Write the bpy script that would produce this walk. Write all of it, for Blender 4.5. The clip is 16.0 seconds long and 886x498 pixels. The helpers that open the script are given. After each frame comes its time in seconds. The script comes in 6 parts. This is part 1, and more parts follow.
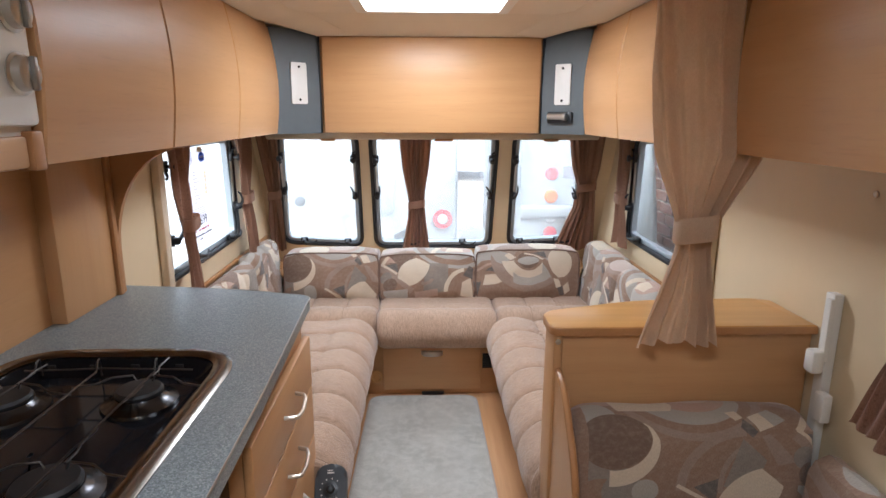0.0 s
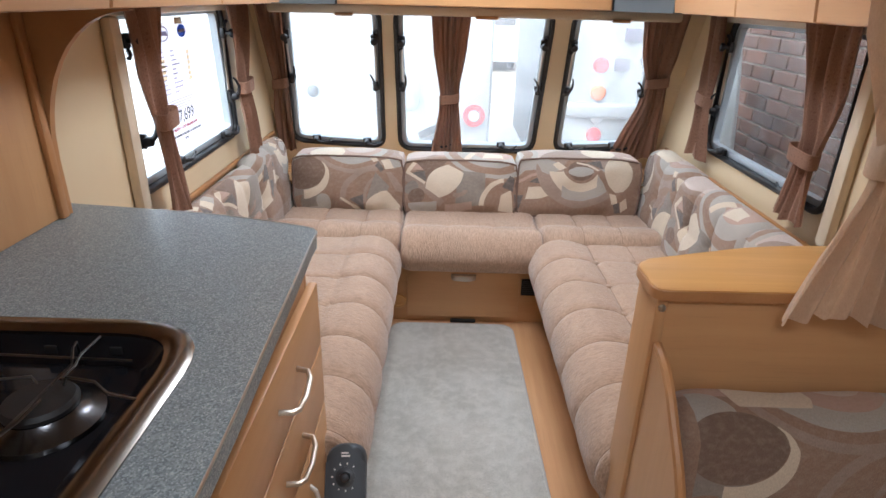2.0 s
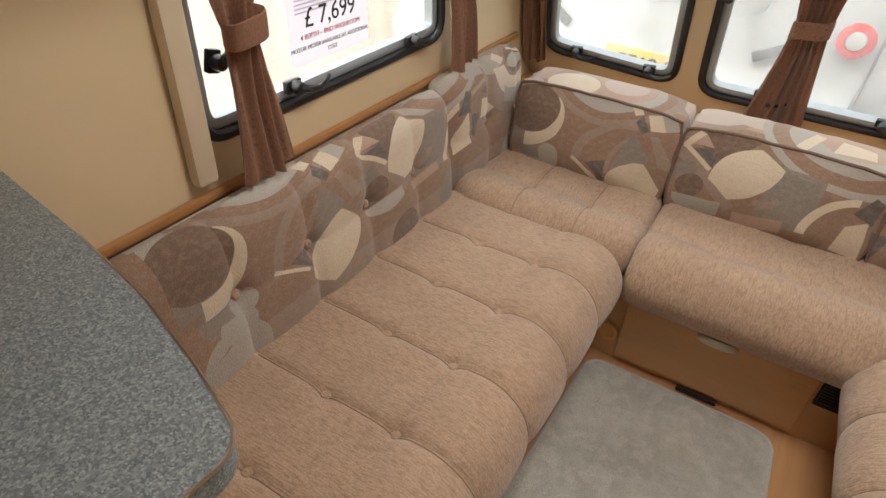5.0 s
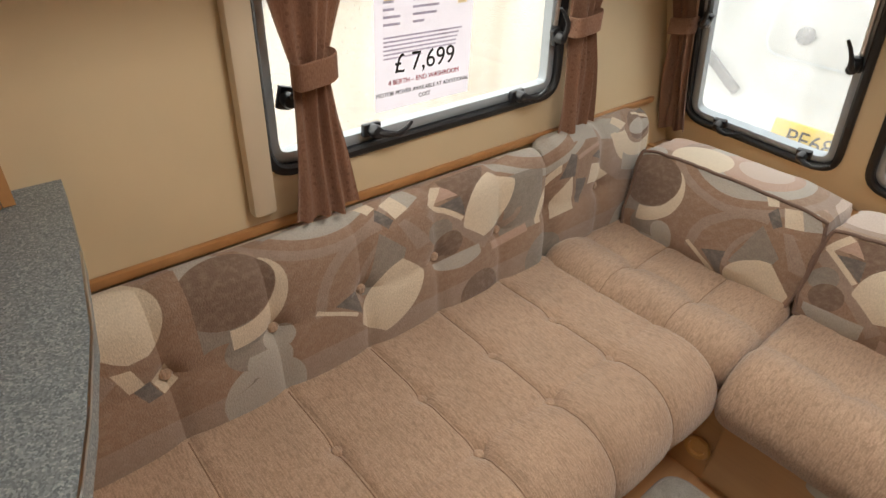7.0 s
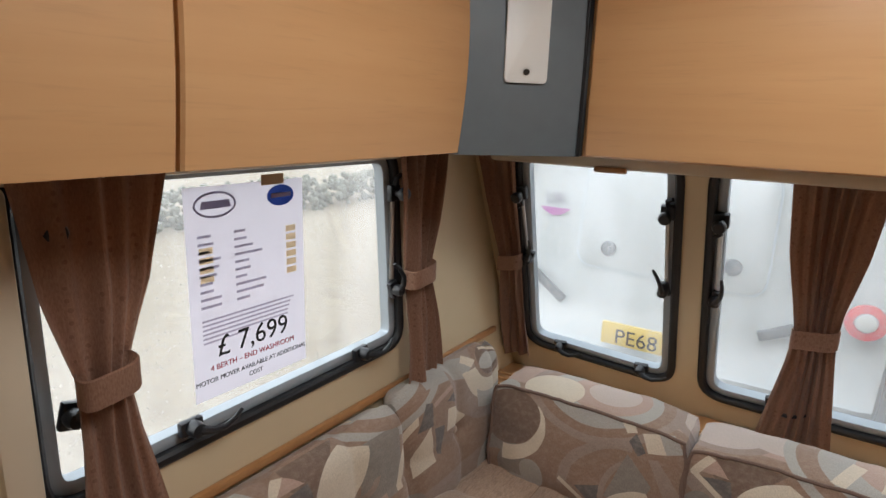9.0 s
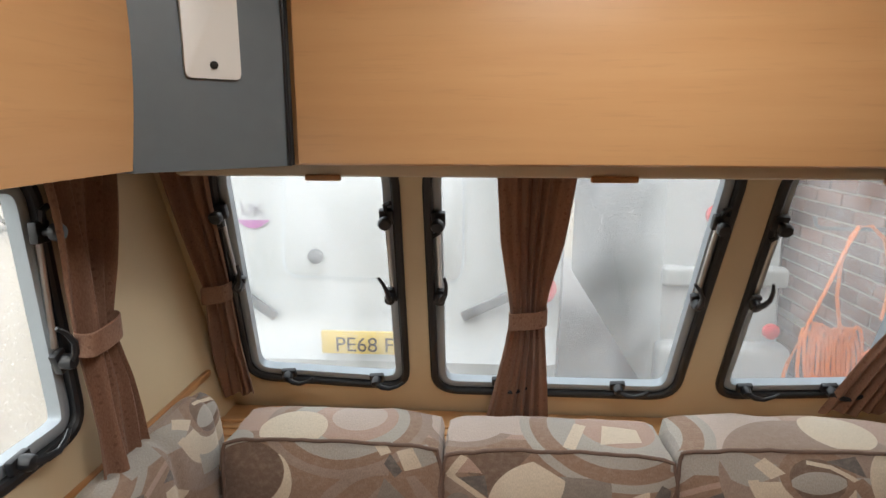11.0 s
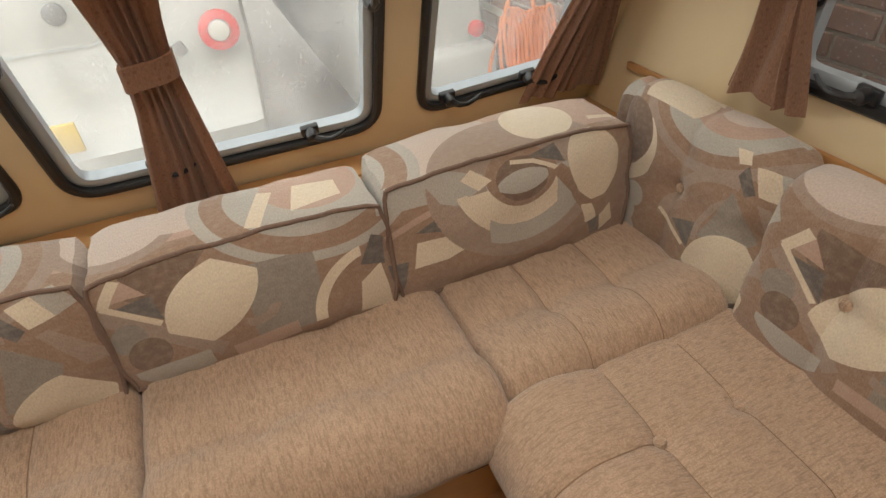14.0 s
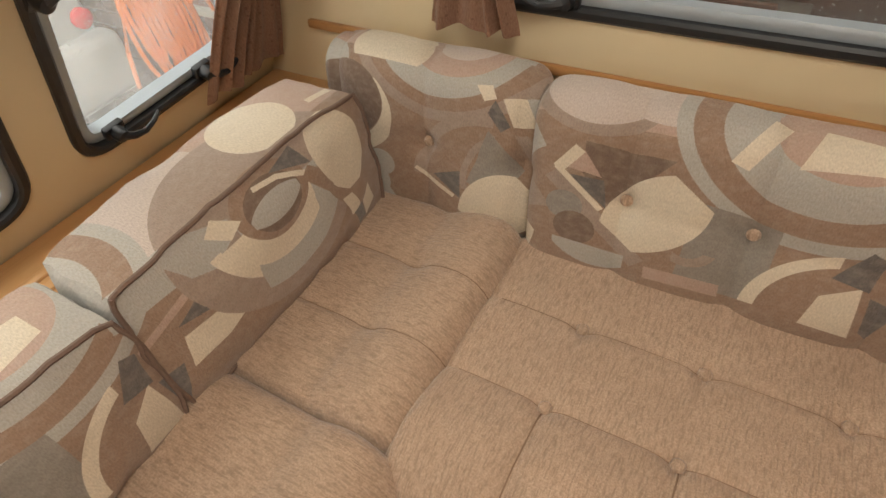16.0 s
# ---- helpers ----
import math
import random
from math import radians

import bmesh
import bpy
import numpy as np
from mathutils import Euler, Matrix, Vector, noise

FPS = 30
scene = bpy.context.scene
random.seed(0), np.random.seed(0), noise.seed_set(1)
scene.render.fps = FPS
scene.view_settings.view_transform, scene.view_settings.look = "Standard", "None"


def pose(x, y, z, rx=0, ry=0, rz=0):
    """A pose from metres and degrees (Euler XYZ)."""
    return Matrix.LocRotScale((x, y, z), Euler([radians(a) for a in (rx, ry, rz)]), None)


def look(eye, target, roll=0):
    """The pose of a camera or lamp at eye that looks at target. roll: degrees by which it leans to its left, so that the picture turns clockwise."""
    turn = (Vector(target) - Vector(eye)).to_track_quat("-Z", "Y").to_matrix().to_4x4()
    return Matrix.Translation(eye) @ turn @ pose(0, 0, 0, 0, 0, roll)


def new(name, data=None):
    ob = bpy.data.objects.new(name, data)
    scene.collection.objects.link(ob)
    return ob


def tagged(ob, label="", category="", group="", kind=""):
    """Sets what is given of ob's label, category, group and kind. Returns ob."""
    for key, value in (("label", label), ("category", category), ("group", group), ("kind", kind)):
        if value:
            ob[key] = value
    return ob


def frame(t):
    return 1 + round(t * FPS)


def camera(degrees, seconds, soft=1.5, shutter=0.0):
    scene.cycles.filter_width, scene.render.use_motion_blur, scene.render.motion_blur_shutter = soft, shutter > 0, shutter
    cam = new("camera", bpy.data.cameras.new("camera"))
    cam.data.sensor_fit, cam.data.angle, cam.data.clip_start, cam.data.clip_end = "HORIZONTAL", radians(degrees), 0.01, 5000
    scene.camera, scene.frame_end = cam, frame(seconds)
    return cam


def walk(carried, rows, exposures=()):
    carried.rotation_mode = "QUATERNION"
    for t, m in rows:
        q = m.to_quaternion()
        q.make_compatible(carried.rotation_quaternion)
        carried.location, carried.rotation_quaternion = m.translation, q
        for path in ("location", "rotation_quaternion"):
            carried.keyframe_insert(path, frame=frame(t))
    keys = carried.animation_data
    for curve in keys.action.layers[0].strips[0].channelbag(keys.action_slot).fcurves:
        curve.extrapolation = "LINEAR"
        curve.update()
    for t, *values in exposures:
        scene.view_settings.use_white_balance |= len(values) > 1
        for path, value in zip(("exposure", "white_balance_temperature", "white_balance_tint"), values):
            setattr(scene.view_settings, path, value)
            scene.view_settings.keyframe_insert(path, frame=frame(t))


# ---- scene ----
cam = camera(74.2, 16.0)
PATH = [
    (0, (-0.035, 0.978, 1.502), (0.026, 2.925, 1.052), 0.2),
    (0.5, (-0.037, 1.034, 1.486), (0.032, 2.971, 0.994), 0.2),
    (1, (-0.057, 1.151, 1.468), (0.013, 3.064, 0.887), 0.5),
    (1.5, (-0.101, 1.323, 1.462), (-0.05, 3.2, 0.776), 0.9),
    (2, (-0.107, 1.471, 1.442), (-0.101, 3.308, 0.651), 1.5),
    (2.5, (-0.058, 1.678, 1.415), (-0.135, 3.469, 0.529), 1.7),
    (3, (-0.039, 1.856, 1.418), (-0.195, 3.602, 0.455), 2.3),
    (3.5, (-0.059, 2.024, 1.4), (-0.334, 3.721, 0.377), 2.8),
    (4, (-0.08, 2.202, 1.415), (-0.511, 3.829, 0.335), 3.4),
    (4.5, (-0.096, 2.349, 1.421), (-0.705, 3.863, 0.265), 3.6),
    (4.7, (-0.092, 2.409, 1.414), (-0.784, 3.866, 0.232), 3.3),
    (6.8, (-0.022, 2.683, 1.42), (-1.216, 3.788, 0.257), 3.4),
    (7, (-0.006, 2.695, 1.409), (-1.242, 3.813, 0.303), 3.1),
    (7.5, (0.007, 2.731, 1.433), (-1.288, 3.925, 0.486), 2.7),
    (8, (-0.009, 2.752, 1.449), (-1.294, 4.077, 0.681), 2.7),
    (8.5, (-0.034, 2.777, 1.475), (-1.256, 4.24, 0.87), 2.4),
    (9, (-0.104, 2.815, 1.484), (-1.177, 4.441, 1.031), 1.9),
    (9.2, (-0.148, 2.835, 1.491), (-1.127, 4.531, 1.085), 1.9),
    (11.3, (-0.216, 2.976, 1.476), (-0.242, 4.927, 1.034), -0.2),
    (11.5, (-0.21, 2.985, 1.474), (-0.181, 4.925, 0.991), -0.4),
    (12, (-0.2, 3.01, 1.46), (-0.025, 4.903, 0.839), -1.0),
    (12.5, (-0.17, 3.047, 1.44), (0.102, 4.864, 0.65), -1.7),
    (13, (-0.123, 3.13, 1.389), (0.241, 4.852, 0.438), -2.3),
    (13.5, (-0.035, 3.205, 1.356), (0.401, 4.824, 0.266), -3.6),
    (14, (0.005, 3.268, 1.333), (0.577, 4.749, 0.116), -4.4),
    (14.5, (0.022, 3.349, 1.312), (0.763, 4.678, 0.014), -4.8),
    (15, (0.026, 3.451, 1.317), (0.943, 4.601, -0.039), -5.1),
    (15.5, (0.038, 3.512, 1.325), (1.094, 4.479, -0.072), -5.9),
    (16, (0.062, 3.526, 1.321), (1.225, 4.313, -0.103), -6.6),
]
walk(cam, [(t, look(eye, target, roll)) for t, eye, target, roll in PATH],
     [(0, 1.75, 5650, 10), (1.5, 1.85, 5550, 10), (2.5, 1.7, 5950, 10), (3.0, 1.58, 6350, 10), (4.0, 1.35, 6650, 10), (4.7, 1.25, 6800, 10), (7.0, 1.2, 7000, 10), (8.5, 1.05, 6500, 10), (9.0, 0.75, 6200, 10), (11.5, 0.95, 6500, 10), (12.5, 1.05, 6500, 10), (14.0, 1.08, 7300, 10), (16, 1.2, 7500, 10)])

# ---- light ----
SUN_UP, SUN_ROUND = radians(48), radians(200)
world = bpy.data.worlds.new("overcast_sky")
scene.world = world
world.use_nodes = True
wn = world.node_tree.nodes
sky = wn.new("ShaderNodeTexSky")
sky.sky_type, sky.sun_disc, sky.sun_elevation, sky.sun_rotation = "NISHITA", False, SUN_UP, SUN_ROUND
sky.dust_density, sky.air_density = 6.0, 2.0
soften = wn.new("ShaderNodeMix")
soften.data_type = "RGBA"
soften.inputs[0].default_value = 0.75
soften.inputs[7].default_value = (15.0, 15.1, 15.3, 1)
world.node_tree.links.new(sky.outputs[0], soften.inputs[6])
world.node_tree.links.new(soften.outputs[2], wn["Background"].inputs[0])
wn["Background"].inputs[1].default_value = 0.15
sun = new("sun", bpy.data.lights.new("sun", "SUN"))
sun.data.energy, sun.data.angle, sun.data.color = 0.5, radians(50), (1, 0.96, 0.9)
sun.matrix_world = look((0, 0, 0), (math.sin(SUN_ROUND) * -0.6, -math.cos(SUN_ROUND) * 0.6, -0.8))


def overhead_lamp(name, x, y, z, w, d, power):
    """Area lamp under a roof light, standing in for daylight through it."""
    lamp = new(name, bpy.data.lights.new(name, "AREA"))
    lamp.data.shape, lamp.data.size, lamp.data.size_y, lamp.data.energy = "RECTANGLE", w, d, power
    lamp.data.color = (1.0, 0.985, 0.96)
    lamp.matrix_world = pose(x, y, z)
    return lamp


overhead_lamp("daylight_front", 0.0, 3.36, 1.975, 0.5, 0.46, 5.0)
# kitchen and rear fill lamps are added to brighten the room; no source is seen
overhead_lamp("fill_kitchen", 0.0, 1.2, 1.975, 0.36, 0.36, 3.2)
overhead_lamp("fill_rear", 0.0, -0.35, 1.975, 0.36, 0.36, 2.2)

# ---- materials ----


def nodes(name):
    m = bpy.data.materials.new(name)
    m.use_nodes = True
    return m, m.node_tree.nodes, m.node_tree.links, m.node_tree.nodes["Principled BSDF"]


def mixrgb(n, l, fac, a, b, blend="MIX"):
    x = n.new("ShaderNodeMix")
    x.data_type, x.blend_type = "RGBA", blend
    for i, v in ((0, fac), (6, a), (7, b)):
        if hasattr(v, "links"):
            l.new(v, x.inputs[i])
        else:
            x.inputs[i].default_value = v if i == 0 else (*v, 1)
    return x.outputs[2]


def math_node(n, l, op, a, b=0.0, c=0.0):
    x = n.new("ShaderNodeMath")
    x.operation = op
    for i, v in enumerate((a, b, c)):
        if hasattr(v, "links"):
            l.new(v, x.inputs[i])
        else:
            x.inputs[i].default_value = v
    return x.outputs[0]


def noise_node(n, l, scale, detail=3.0, stretch=(1, 1, 1), coord="position", rough=0.55):
    mp = n.new("ShaderNodeMapping")
    mp.inputs["Scale"].default_value = stretch
    if coord == "uv":
        l.new(n.new("ShaderNodeTexCoord").outputs["UV"], mp.inputs[0])
    elif coord == "object":
        l.new(n.new("ShaderNodeTexCoord").outputs["Object"], mp.inputs[0])
    else:
        l.new(n.new("ShaderNodeNewGeometry").outputs["Position"], mp.inputs[0])
    x = n.new("ShaderNodeTexNoise")
    x.inputs["Scale"].default_value, x.inputs["Detail"].default_value, x.inputs["Roughness"].default_value = scale, detail, rough
    l.new(mp.outputs[0], x.inputs["Vector"])
    return x.outputs[0]


def ramp(n, l, v, lo, hi):
    x = n.new("ShaderNodeMapRange")
    x.inputs[1].default_value, x.inputs[2].default_value = lo, hi
    l.new(v, x.inputs[0])
    return x.outputs[0]


def bump(n, l, p, h, strength, dist=0.002):
    b = n.new("ShaderNodeBump")
    b.inputs["Strength"].default_value, b.inputs["Distance"].default_value = strength, dist
    l.new(h, b.inputs["Height"])
    l.new(b.outputs[0], p.inputs["Normal"])


def plain(name, col, rough=0.5, metal=0.0, vary=0.06, scale=18, relief=0.05):
    m, n, l, p = nodes(name)
    v = noise_node(n, l, scale, 4)
    dark = tuple(c * (1 - 2 * vary) for c in col)
    light = tuple(min(1, c * (1 + vary)) for c in col)
    l.new(mixrgb(n, l, v, dark, light), p.inputs["Base Color"])
    p.inputs["Roughness"].default_value, p.inputs["Metallic"].default_value = rough, metal
    if relief:
        bump(n, l, p, noise_node(n, l, 260, 2), relief)
    return m


def wood(name, a, b, stretch, rough=0.38):
    """Beech foil: fine pores along the grain over broad soft figure."""
    m, n, l, p = nodes(name)
    grain = noise_node(n, l, 26, 5, stretch)
    figure = noise_node(n, l, 3.0, 3, tuple(0.35 + s * 0.65 for s in stretch))
    pores = noise_node(n, l, 170, 2, stretch)
    c = mixrgb(n, l, ramp(n, l, grain, 0.3, 0.7), a, b)
    c = mixrgb(n, l, math_node(n, l, "MULTIPLY", ramp(n, l, figure, 0.35, 0.7), 0.22), c, tuple(x * 0.82 for x in a))
    c = mixrgb(n, l, math_node(n, l, "MULTIPLY", ramp(n, l, pores, 0.58, 0.72), 0.14), c, tuple(x * 0.6 for x in a))
    l.new(c, p.inputs["Base Color"])
    p.inputs["Roughness"].default_value = rough
    bump(n, l, p, pores, 0.04, 0.001)
    return m


BEECH_A, BEECH_B = (0.560, 0.310, 0.135), (0.61, 0.352, 0.162)
wood_y = wood("beech_along", BEECH_A, BEECH_B, (1, 0.06, 1))
wood_x = wood("beech_across", BEECH_A, BEECH_B, (0.06, 1, 1))
wood_z = wood("beech_upright", BEECH_A, BEECH_B, (1, 1, 0.06))
wood_top = wood("beech_top", (0.58, 0.31, 0.10), (0.70, 0.40, 0.14), (0.06, 1, 1), 0.3)
wood_edge = wood("beech_edging", (0.42, 0.20, 0.075), (0.52, 0.27, 0.11), (0.3, 0.3, 0.3), 0.35)
wood_floor = wood("beech_floor", (0.55, 0.29, 0.13), (0.68, 0.40, 0.20), (1, 0.05, 1), 0.33)
wall_mat = plain("cream_wallboard", (0.70, 0.57, 0.37), 0.55, 0, 0.03, 6, 0.06)
trim_mat = plain("cream_plastic", (0.68, 0.58, 0.43), 0.42, 0, 0.03, 8, 0.02)
ceil_mat = plain("cream_ceiling", (0.74, 0.66, 0.54), 0.6, 0, 0.02, 7, 0.05)
white_mat = plain("white_plastic", (0.78, 0.77, 0.73), 0.4, 0, 0.02, 9, 0.02)
grey_mat = plain("blue_grey_panel", (0.115, 0.135, 0.145), 0.45, 0, 0.06, 30, 0.1)
black_mat = plain("black_rubber", (0.012, 0.013, 0.015), 0.45, 0, 0.1, 40, 0.04)
blackp_mat = plain("black_plastic", (0.014, 0.015, 0.018), 0.32, 0, 0.1, 40, 0.0)
greyframe_mat = plain("grey_frame", (0.37, 0.42, 0.46), 0.35, 0.2, 0.05, 30, 0.0)
darkgrey_mat = plain("charcoal_plastic", (0.045, 0.052, 0.06), 0.5, 0, 0.1, 60, 0.15)
steel_mat = plain("brushed_steel", (0.62, 0.62, 0.60), 0.28, 1.0, 0.05, 40, 0.02)
nickel_mat = plain("satin_nickel", (0.55, 0.50, 0.43), 0.35, 1.0, 0.04, 40, 0.0)
enamel_mat = plain("black_enamel", (0.010, 0.010, 0.012), 0.1, 0, 0.15, 12, 0.0)
enamel_mat.node_tree.nodes["Principled BSDF"].inputs["Specular IOR Level"].default_value = 0.14
burner_mat = plain("burner_cap", (0.012, 0.012, 0.013), 0.55, 0, 0.2, 60, 0.1)
piping_mat = plain("taupe_piping", (0.20, 0.13, 0.10), 0.9, 0, 0.15, 200, 0.3)
# dark_recess is also painted in for the shade inside holes and slots
dark_mat = plain("dark_recess", (0.02, 0.016, 0.012), 0.8, 0, 0.1, 20, 0.0)


def cloth(name, a, b, weave=0.5, dots=None, sheen=0.3, scale=420, ribs=None):
    m, n, l, p = nodes(name)
    fine = noise_node(n, l, scale, 2, (1, 1, 0.35))
    broad = noise_node(n, l, 7, 3)
    c = mixrgb(n, l, ramp(n, l, fine, 0.3, 0.7), a, b)
    c = mixrgb(n, l, math_node(n, l, "MULTIPLY", ramp(n, l, broad, 0.4, 0.75), 0.25), c, tuple(x * 0.75 for x in a))
    if dots:
        v = n.new("ShaderNodeTexVoronoi")
        v.inputs["Scale"].default_value, v.inputs["Randomness"].default_value = 55, 0.25
        l.new(n.new("ShaderNodeNewGeometry").outputs["Position"], v.inputs["Vector"])
        c = mixrgb(n, l, math_node(n, l, "MULTIPLY", math_node(n, l, "LESS_THAN", v.outputs["Distance"], 0.2), 0.55), c, dots)
    height = fine
    if ribs:
        # slubbed cords, one row every few millimetres, and scattered dark slubs
        cord = noise_node(n, l, 300, 2, ribs)
        slub = noise_node(n, l, 130, 3, tuple(0.5 + 0.5 * r for r in ribs), "position", 0.7)
        c = mixrgb(n, l, math_node(n, l, "MULTIPLY", ramp(n, l, cord, 0.52, 0.34), 0.5), c, tuple(x * 0.58 for x in a))
        c = mixrgb(n, l, math_node(n, l, "MULTIPLY", ramp(n, l, slub, 0.60, 0.74), 0.35), c, tuple(x * 0.5 for x in a))
        height = math_node(n, l, "ADD", math_node(n, l, "MULTIPLY", cord, 1.4), fine)
    l.new(c, p.inputs["Base Color"])
    p.inputs["Roughness"].default_value, p.inputs["Sheen Weight"].default_value = 0.95, sheen
    bump(n, l, p, height, weave, 0.0015)
    return m


# darker than the covers: puts the shade of the seam creases into the colour
seam_mat = plain('seam_thread_shade', (0.27, 0.17, 0.11), 0.9, 0, 0.1, 200, 0.2)
seat_mat = cloth("beige_chenille", (0.40, 0.27, 0.185), (0.58, 0.415, 0.30), 1.0, None, 0.3, 330, (0.16, 1, 0.16))
front_seat_mat = cloth("beige_chenille_front", (0.40, 0.27, 0.185), (0.58, 0.415, 0.30), 1.0, None, 0.3, 330, (1, 0.16, 0.16))
curtain_mat = cloth("brown_curtain", (0.29, 0.155, 0.10), (0.40, 0.23, 0.15), 0.3, (0.20, 0.10, 0.06), 0.2)
cream_cloth = cloth("cream_curtain", (0.74, 0.57, 0.41), (0.82, 0.66, 0.50), 0.2, None, 0.2)


def add_glow_through(m, amount):
    """Thin cloth lets some daylight through."""
    n, l = m.node_tree.nodes, m.node_tree.links
    p, out = n["Principled BSDF"], n["Material Output"]
    tr = n.new("ShaderNodeBsdfTranslucent")
    l.new(p.inputs["Base Color"].links[0].from_socket, tr.inputs[0])
    mx = n.new("ShaderNodeMixShader")
    mx.inputs[0].default_value = amount
    l.new(p.outputs[0], mx.inputs[1])
    l.new(tr.outputs[0], mx.inputs[2])
    l.new(mx.outputs[0], out.inputs[0])


add_glow_through(curtain_mat, 0.35)
add_glow_through(cream_cloth, 0.45)


def carpet_material():
    m, n, l, p = nodes("grey_carpet")
    broad, mid, fine = noise_node(n, l, 5, 4), noise_node(n, l, 28, 4), noise_node(n, l, 420, 2)
    c = mixrgb(n, l, ramp(n, l, broad, 0.35, 0.65), (0.50, 0.495, 0.44), (0.62, 0.61, 0.55))
    c = mixrgb(n, l, math_node(n, l, "MULTIPLY", ramp(n, l, mid, 0.42, 0.62), 0.55), c, (0.74, 0.73, 0.67))
    c = mixrgb(n, l, math_node(n, l, "MULTIPLY", ramp(n, l, fine, 0.45, 0.75), 0.6), c, (0.22, 0.215, 0.195))
    l.new(c, p.inputs["Base Color"])
    p.inputs["Roughness"].default_value, p.inputs["Sheen Weight"].default_value = 1.0, 0.3
    bump(n, l, p, fine, 0.9, 0.004)
    return m


def worktop_material():
    m, n, l, p = nodes("speckled_worktop")
    v = n.new("ShaderNodeTexVoronoi")
    v.inputs["Scale"].default_value = 480
    l.new(n.new("ShaderNodeNewGeometry").outputs["Position"], v.inputs["Vector"])
    sep = n.new("ShaderNodeSeparateColor")
    l.new(v.outputs["Color"], sep.inputs[0])
    mid = noise_node(n, l, 120, 3)
    c = mixrgb(n, l, ramp(n, l, sep.outputs[0], 0.2, 0.9), (0.13, 0.158, 0.17), (0.30, 0.345, 0.36))
    c = mixrgb(n, l, math_node(n, l, "MULTIPLY", ramp(n, l, mid, 0.45, 0.62), 0.5), c, (0.20, 0.235, 0.245))
    c = mixrgb(n, l, math_node(n, l, "MULTIPLY", math_node(n, l, "GREATER_THAN", sep.outputs[1], 0.88), 0.6), c, (0.46, 0.50, 0.51))
    l.new(c, p.inputs["Base Color"])
    p.inputs["Roughness"].default_value = 0.36
    bump(n, l, p, sep.outputs[0], 0.06, 0.0006)
    return m


def patterned_material():
    """Woven upholstery: discs, crescents, leaves and rings in cream, grey, rose and taupe; UV in metres, repeat 1.68 by 0.66."""
    m, n, l, p = nodes("retro_circle_upholstery")
    uv = n.new("ShaderNodeSeparateXYZ")
    l.new(n.new("ShaderNodeTexCoord").outputs["UV"], uv.inputs[0])
    jig = noise_node(n, l, 900, 1, (1, 1, 1), "uv")
    jig = math_node(n, l, "MULTIPLY", math_node(n, l, "SUBTRACT", jig, 0.5), 0.004)
    u = math_node(n, l, "WRAP", math_node(n, l, "ADD", uv.outputs[0], jig), 1.68, 0.0)
    v = math_node(n, l, "WRAP", math_node(n, l, "ADD", uv.outputs[1], jig), 0.50, -0.16)
    at = n.new("ShaderNodeCombineXYZ")
    l.new(u, at.inputs[0])
    l.new(v, at.inputs[1])

    def dist(x, y):
        d = n.new("ShaderNodeVectorMath")
        d.operation = "DISTANCE"
        l.new(at.outputs[0], d.inputs[0])
        d.inputs[1].default_value = (x, y, 0)
        return d.outputs["Value"]

    def disk(x, y, r):
        return math_node(n, l, "LESS_THAN", dist(x, y), r)

    def ring(x, y, r0, r1):
        return math_node(n, l, "COMPARE", dist(x, y), (r0 + r1) / 2, (r1 - r0) / 2)

    def both(a, b):
        return math_node(n, l, "MULTIPLY", a, b)

    def less(a, b):
        return math_node(n, l, "MULTIPLY", a, math_node(n, l, "SUBTRACT", 1.0, b))

    def box(x0, x1, y0, y1):
        return both(math_node(n, l, "COMPARE", u, (x0 + x1) / 2, (x1 - x0) / 2), math_node(n, l, "COMPARE", v, (y0 + y1) / 2, (y1 - y0) / 2))

    def along(dx, dy, x, y, lo, hi):
        """Points whose distance along (dx, dy) from (x, y) lies between lo and hi."""
        k = math.hypot(dx, dy)
        d = n.new("ShaderNodeVectorMath")
        d.operation = "DOT_PRODUCT"
        l.new(at.outputs[0], d.inputs[0])
        d.inputs[1].default_value = (dx / k, dy / k, 0)
        return math_node(n, l, "COMPARE", d.outputs["Value"], (x * dx + y * dy) / k + (lo + hi) / 2, (hi - lo) / 2)

    def band(x0, y0, x1, y1, w):
        """A straight strip of width w from one point to another."""
        dx, dy = x1 - x0, y1 - y0
        return both(along(dx, dy, x0, y0, 0, math.hypot(dx, dy)), along(-dy, dx, x0, y0, -w / 2, w / 2))

    def poly(*pts):
        """A convex patch."""
        area = sum(a[0] * b[1] - b[0] * a[1] for a, b in zip(pts, pts[1:] + pts[:1]))
        out = None
        for a, b in zip(pts, pts[1:] + pts[:1]):
            dx, dy = (b[0] - a[0], b[1] - a[1]) if area > 0 else (a[0] - b[0], a[1] - b[1])
            half = along(-dy, dx, a[0], a[1], 0, 3)
            out = half if out is None else both(out, half)
        return out

    def leaf(x, y, tilt, wide, r, lo, hi):
        """A leaf about (x, y) with its axis at tilt degrees, its tips cut off at lo and hi."""
        ax, ay = math.cos(radians(tilt)), math.sin(radians(tilt))
        k = r - wide
        body = both(disk(x + ay * k, y - ax * k, r), disk(x - ay * k, y + ax * k, r))
        return both(body, along(ax, ay, x, y, lo, hi))

    T, M, P, Q = (0.205, 0.135, 0.098), (0.33, 0.215, 0.150), (0.50, 0.345, 0.270), (0.37, 0.275, 0.22)
    C, G, L, D, K = (0.74, 0.64, 0.50), (0.29, 0.255, 0.22), (0.46, 0.43, 0.385), (0.155, 0.135, 0.125), (0.60, 0.50, 0.44)
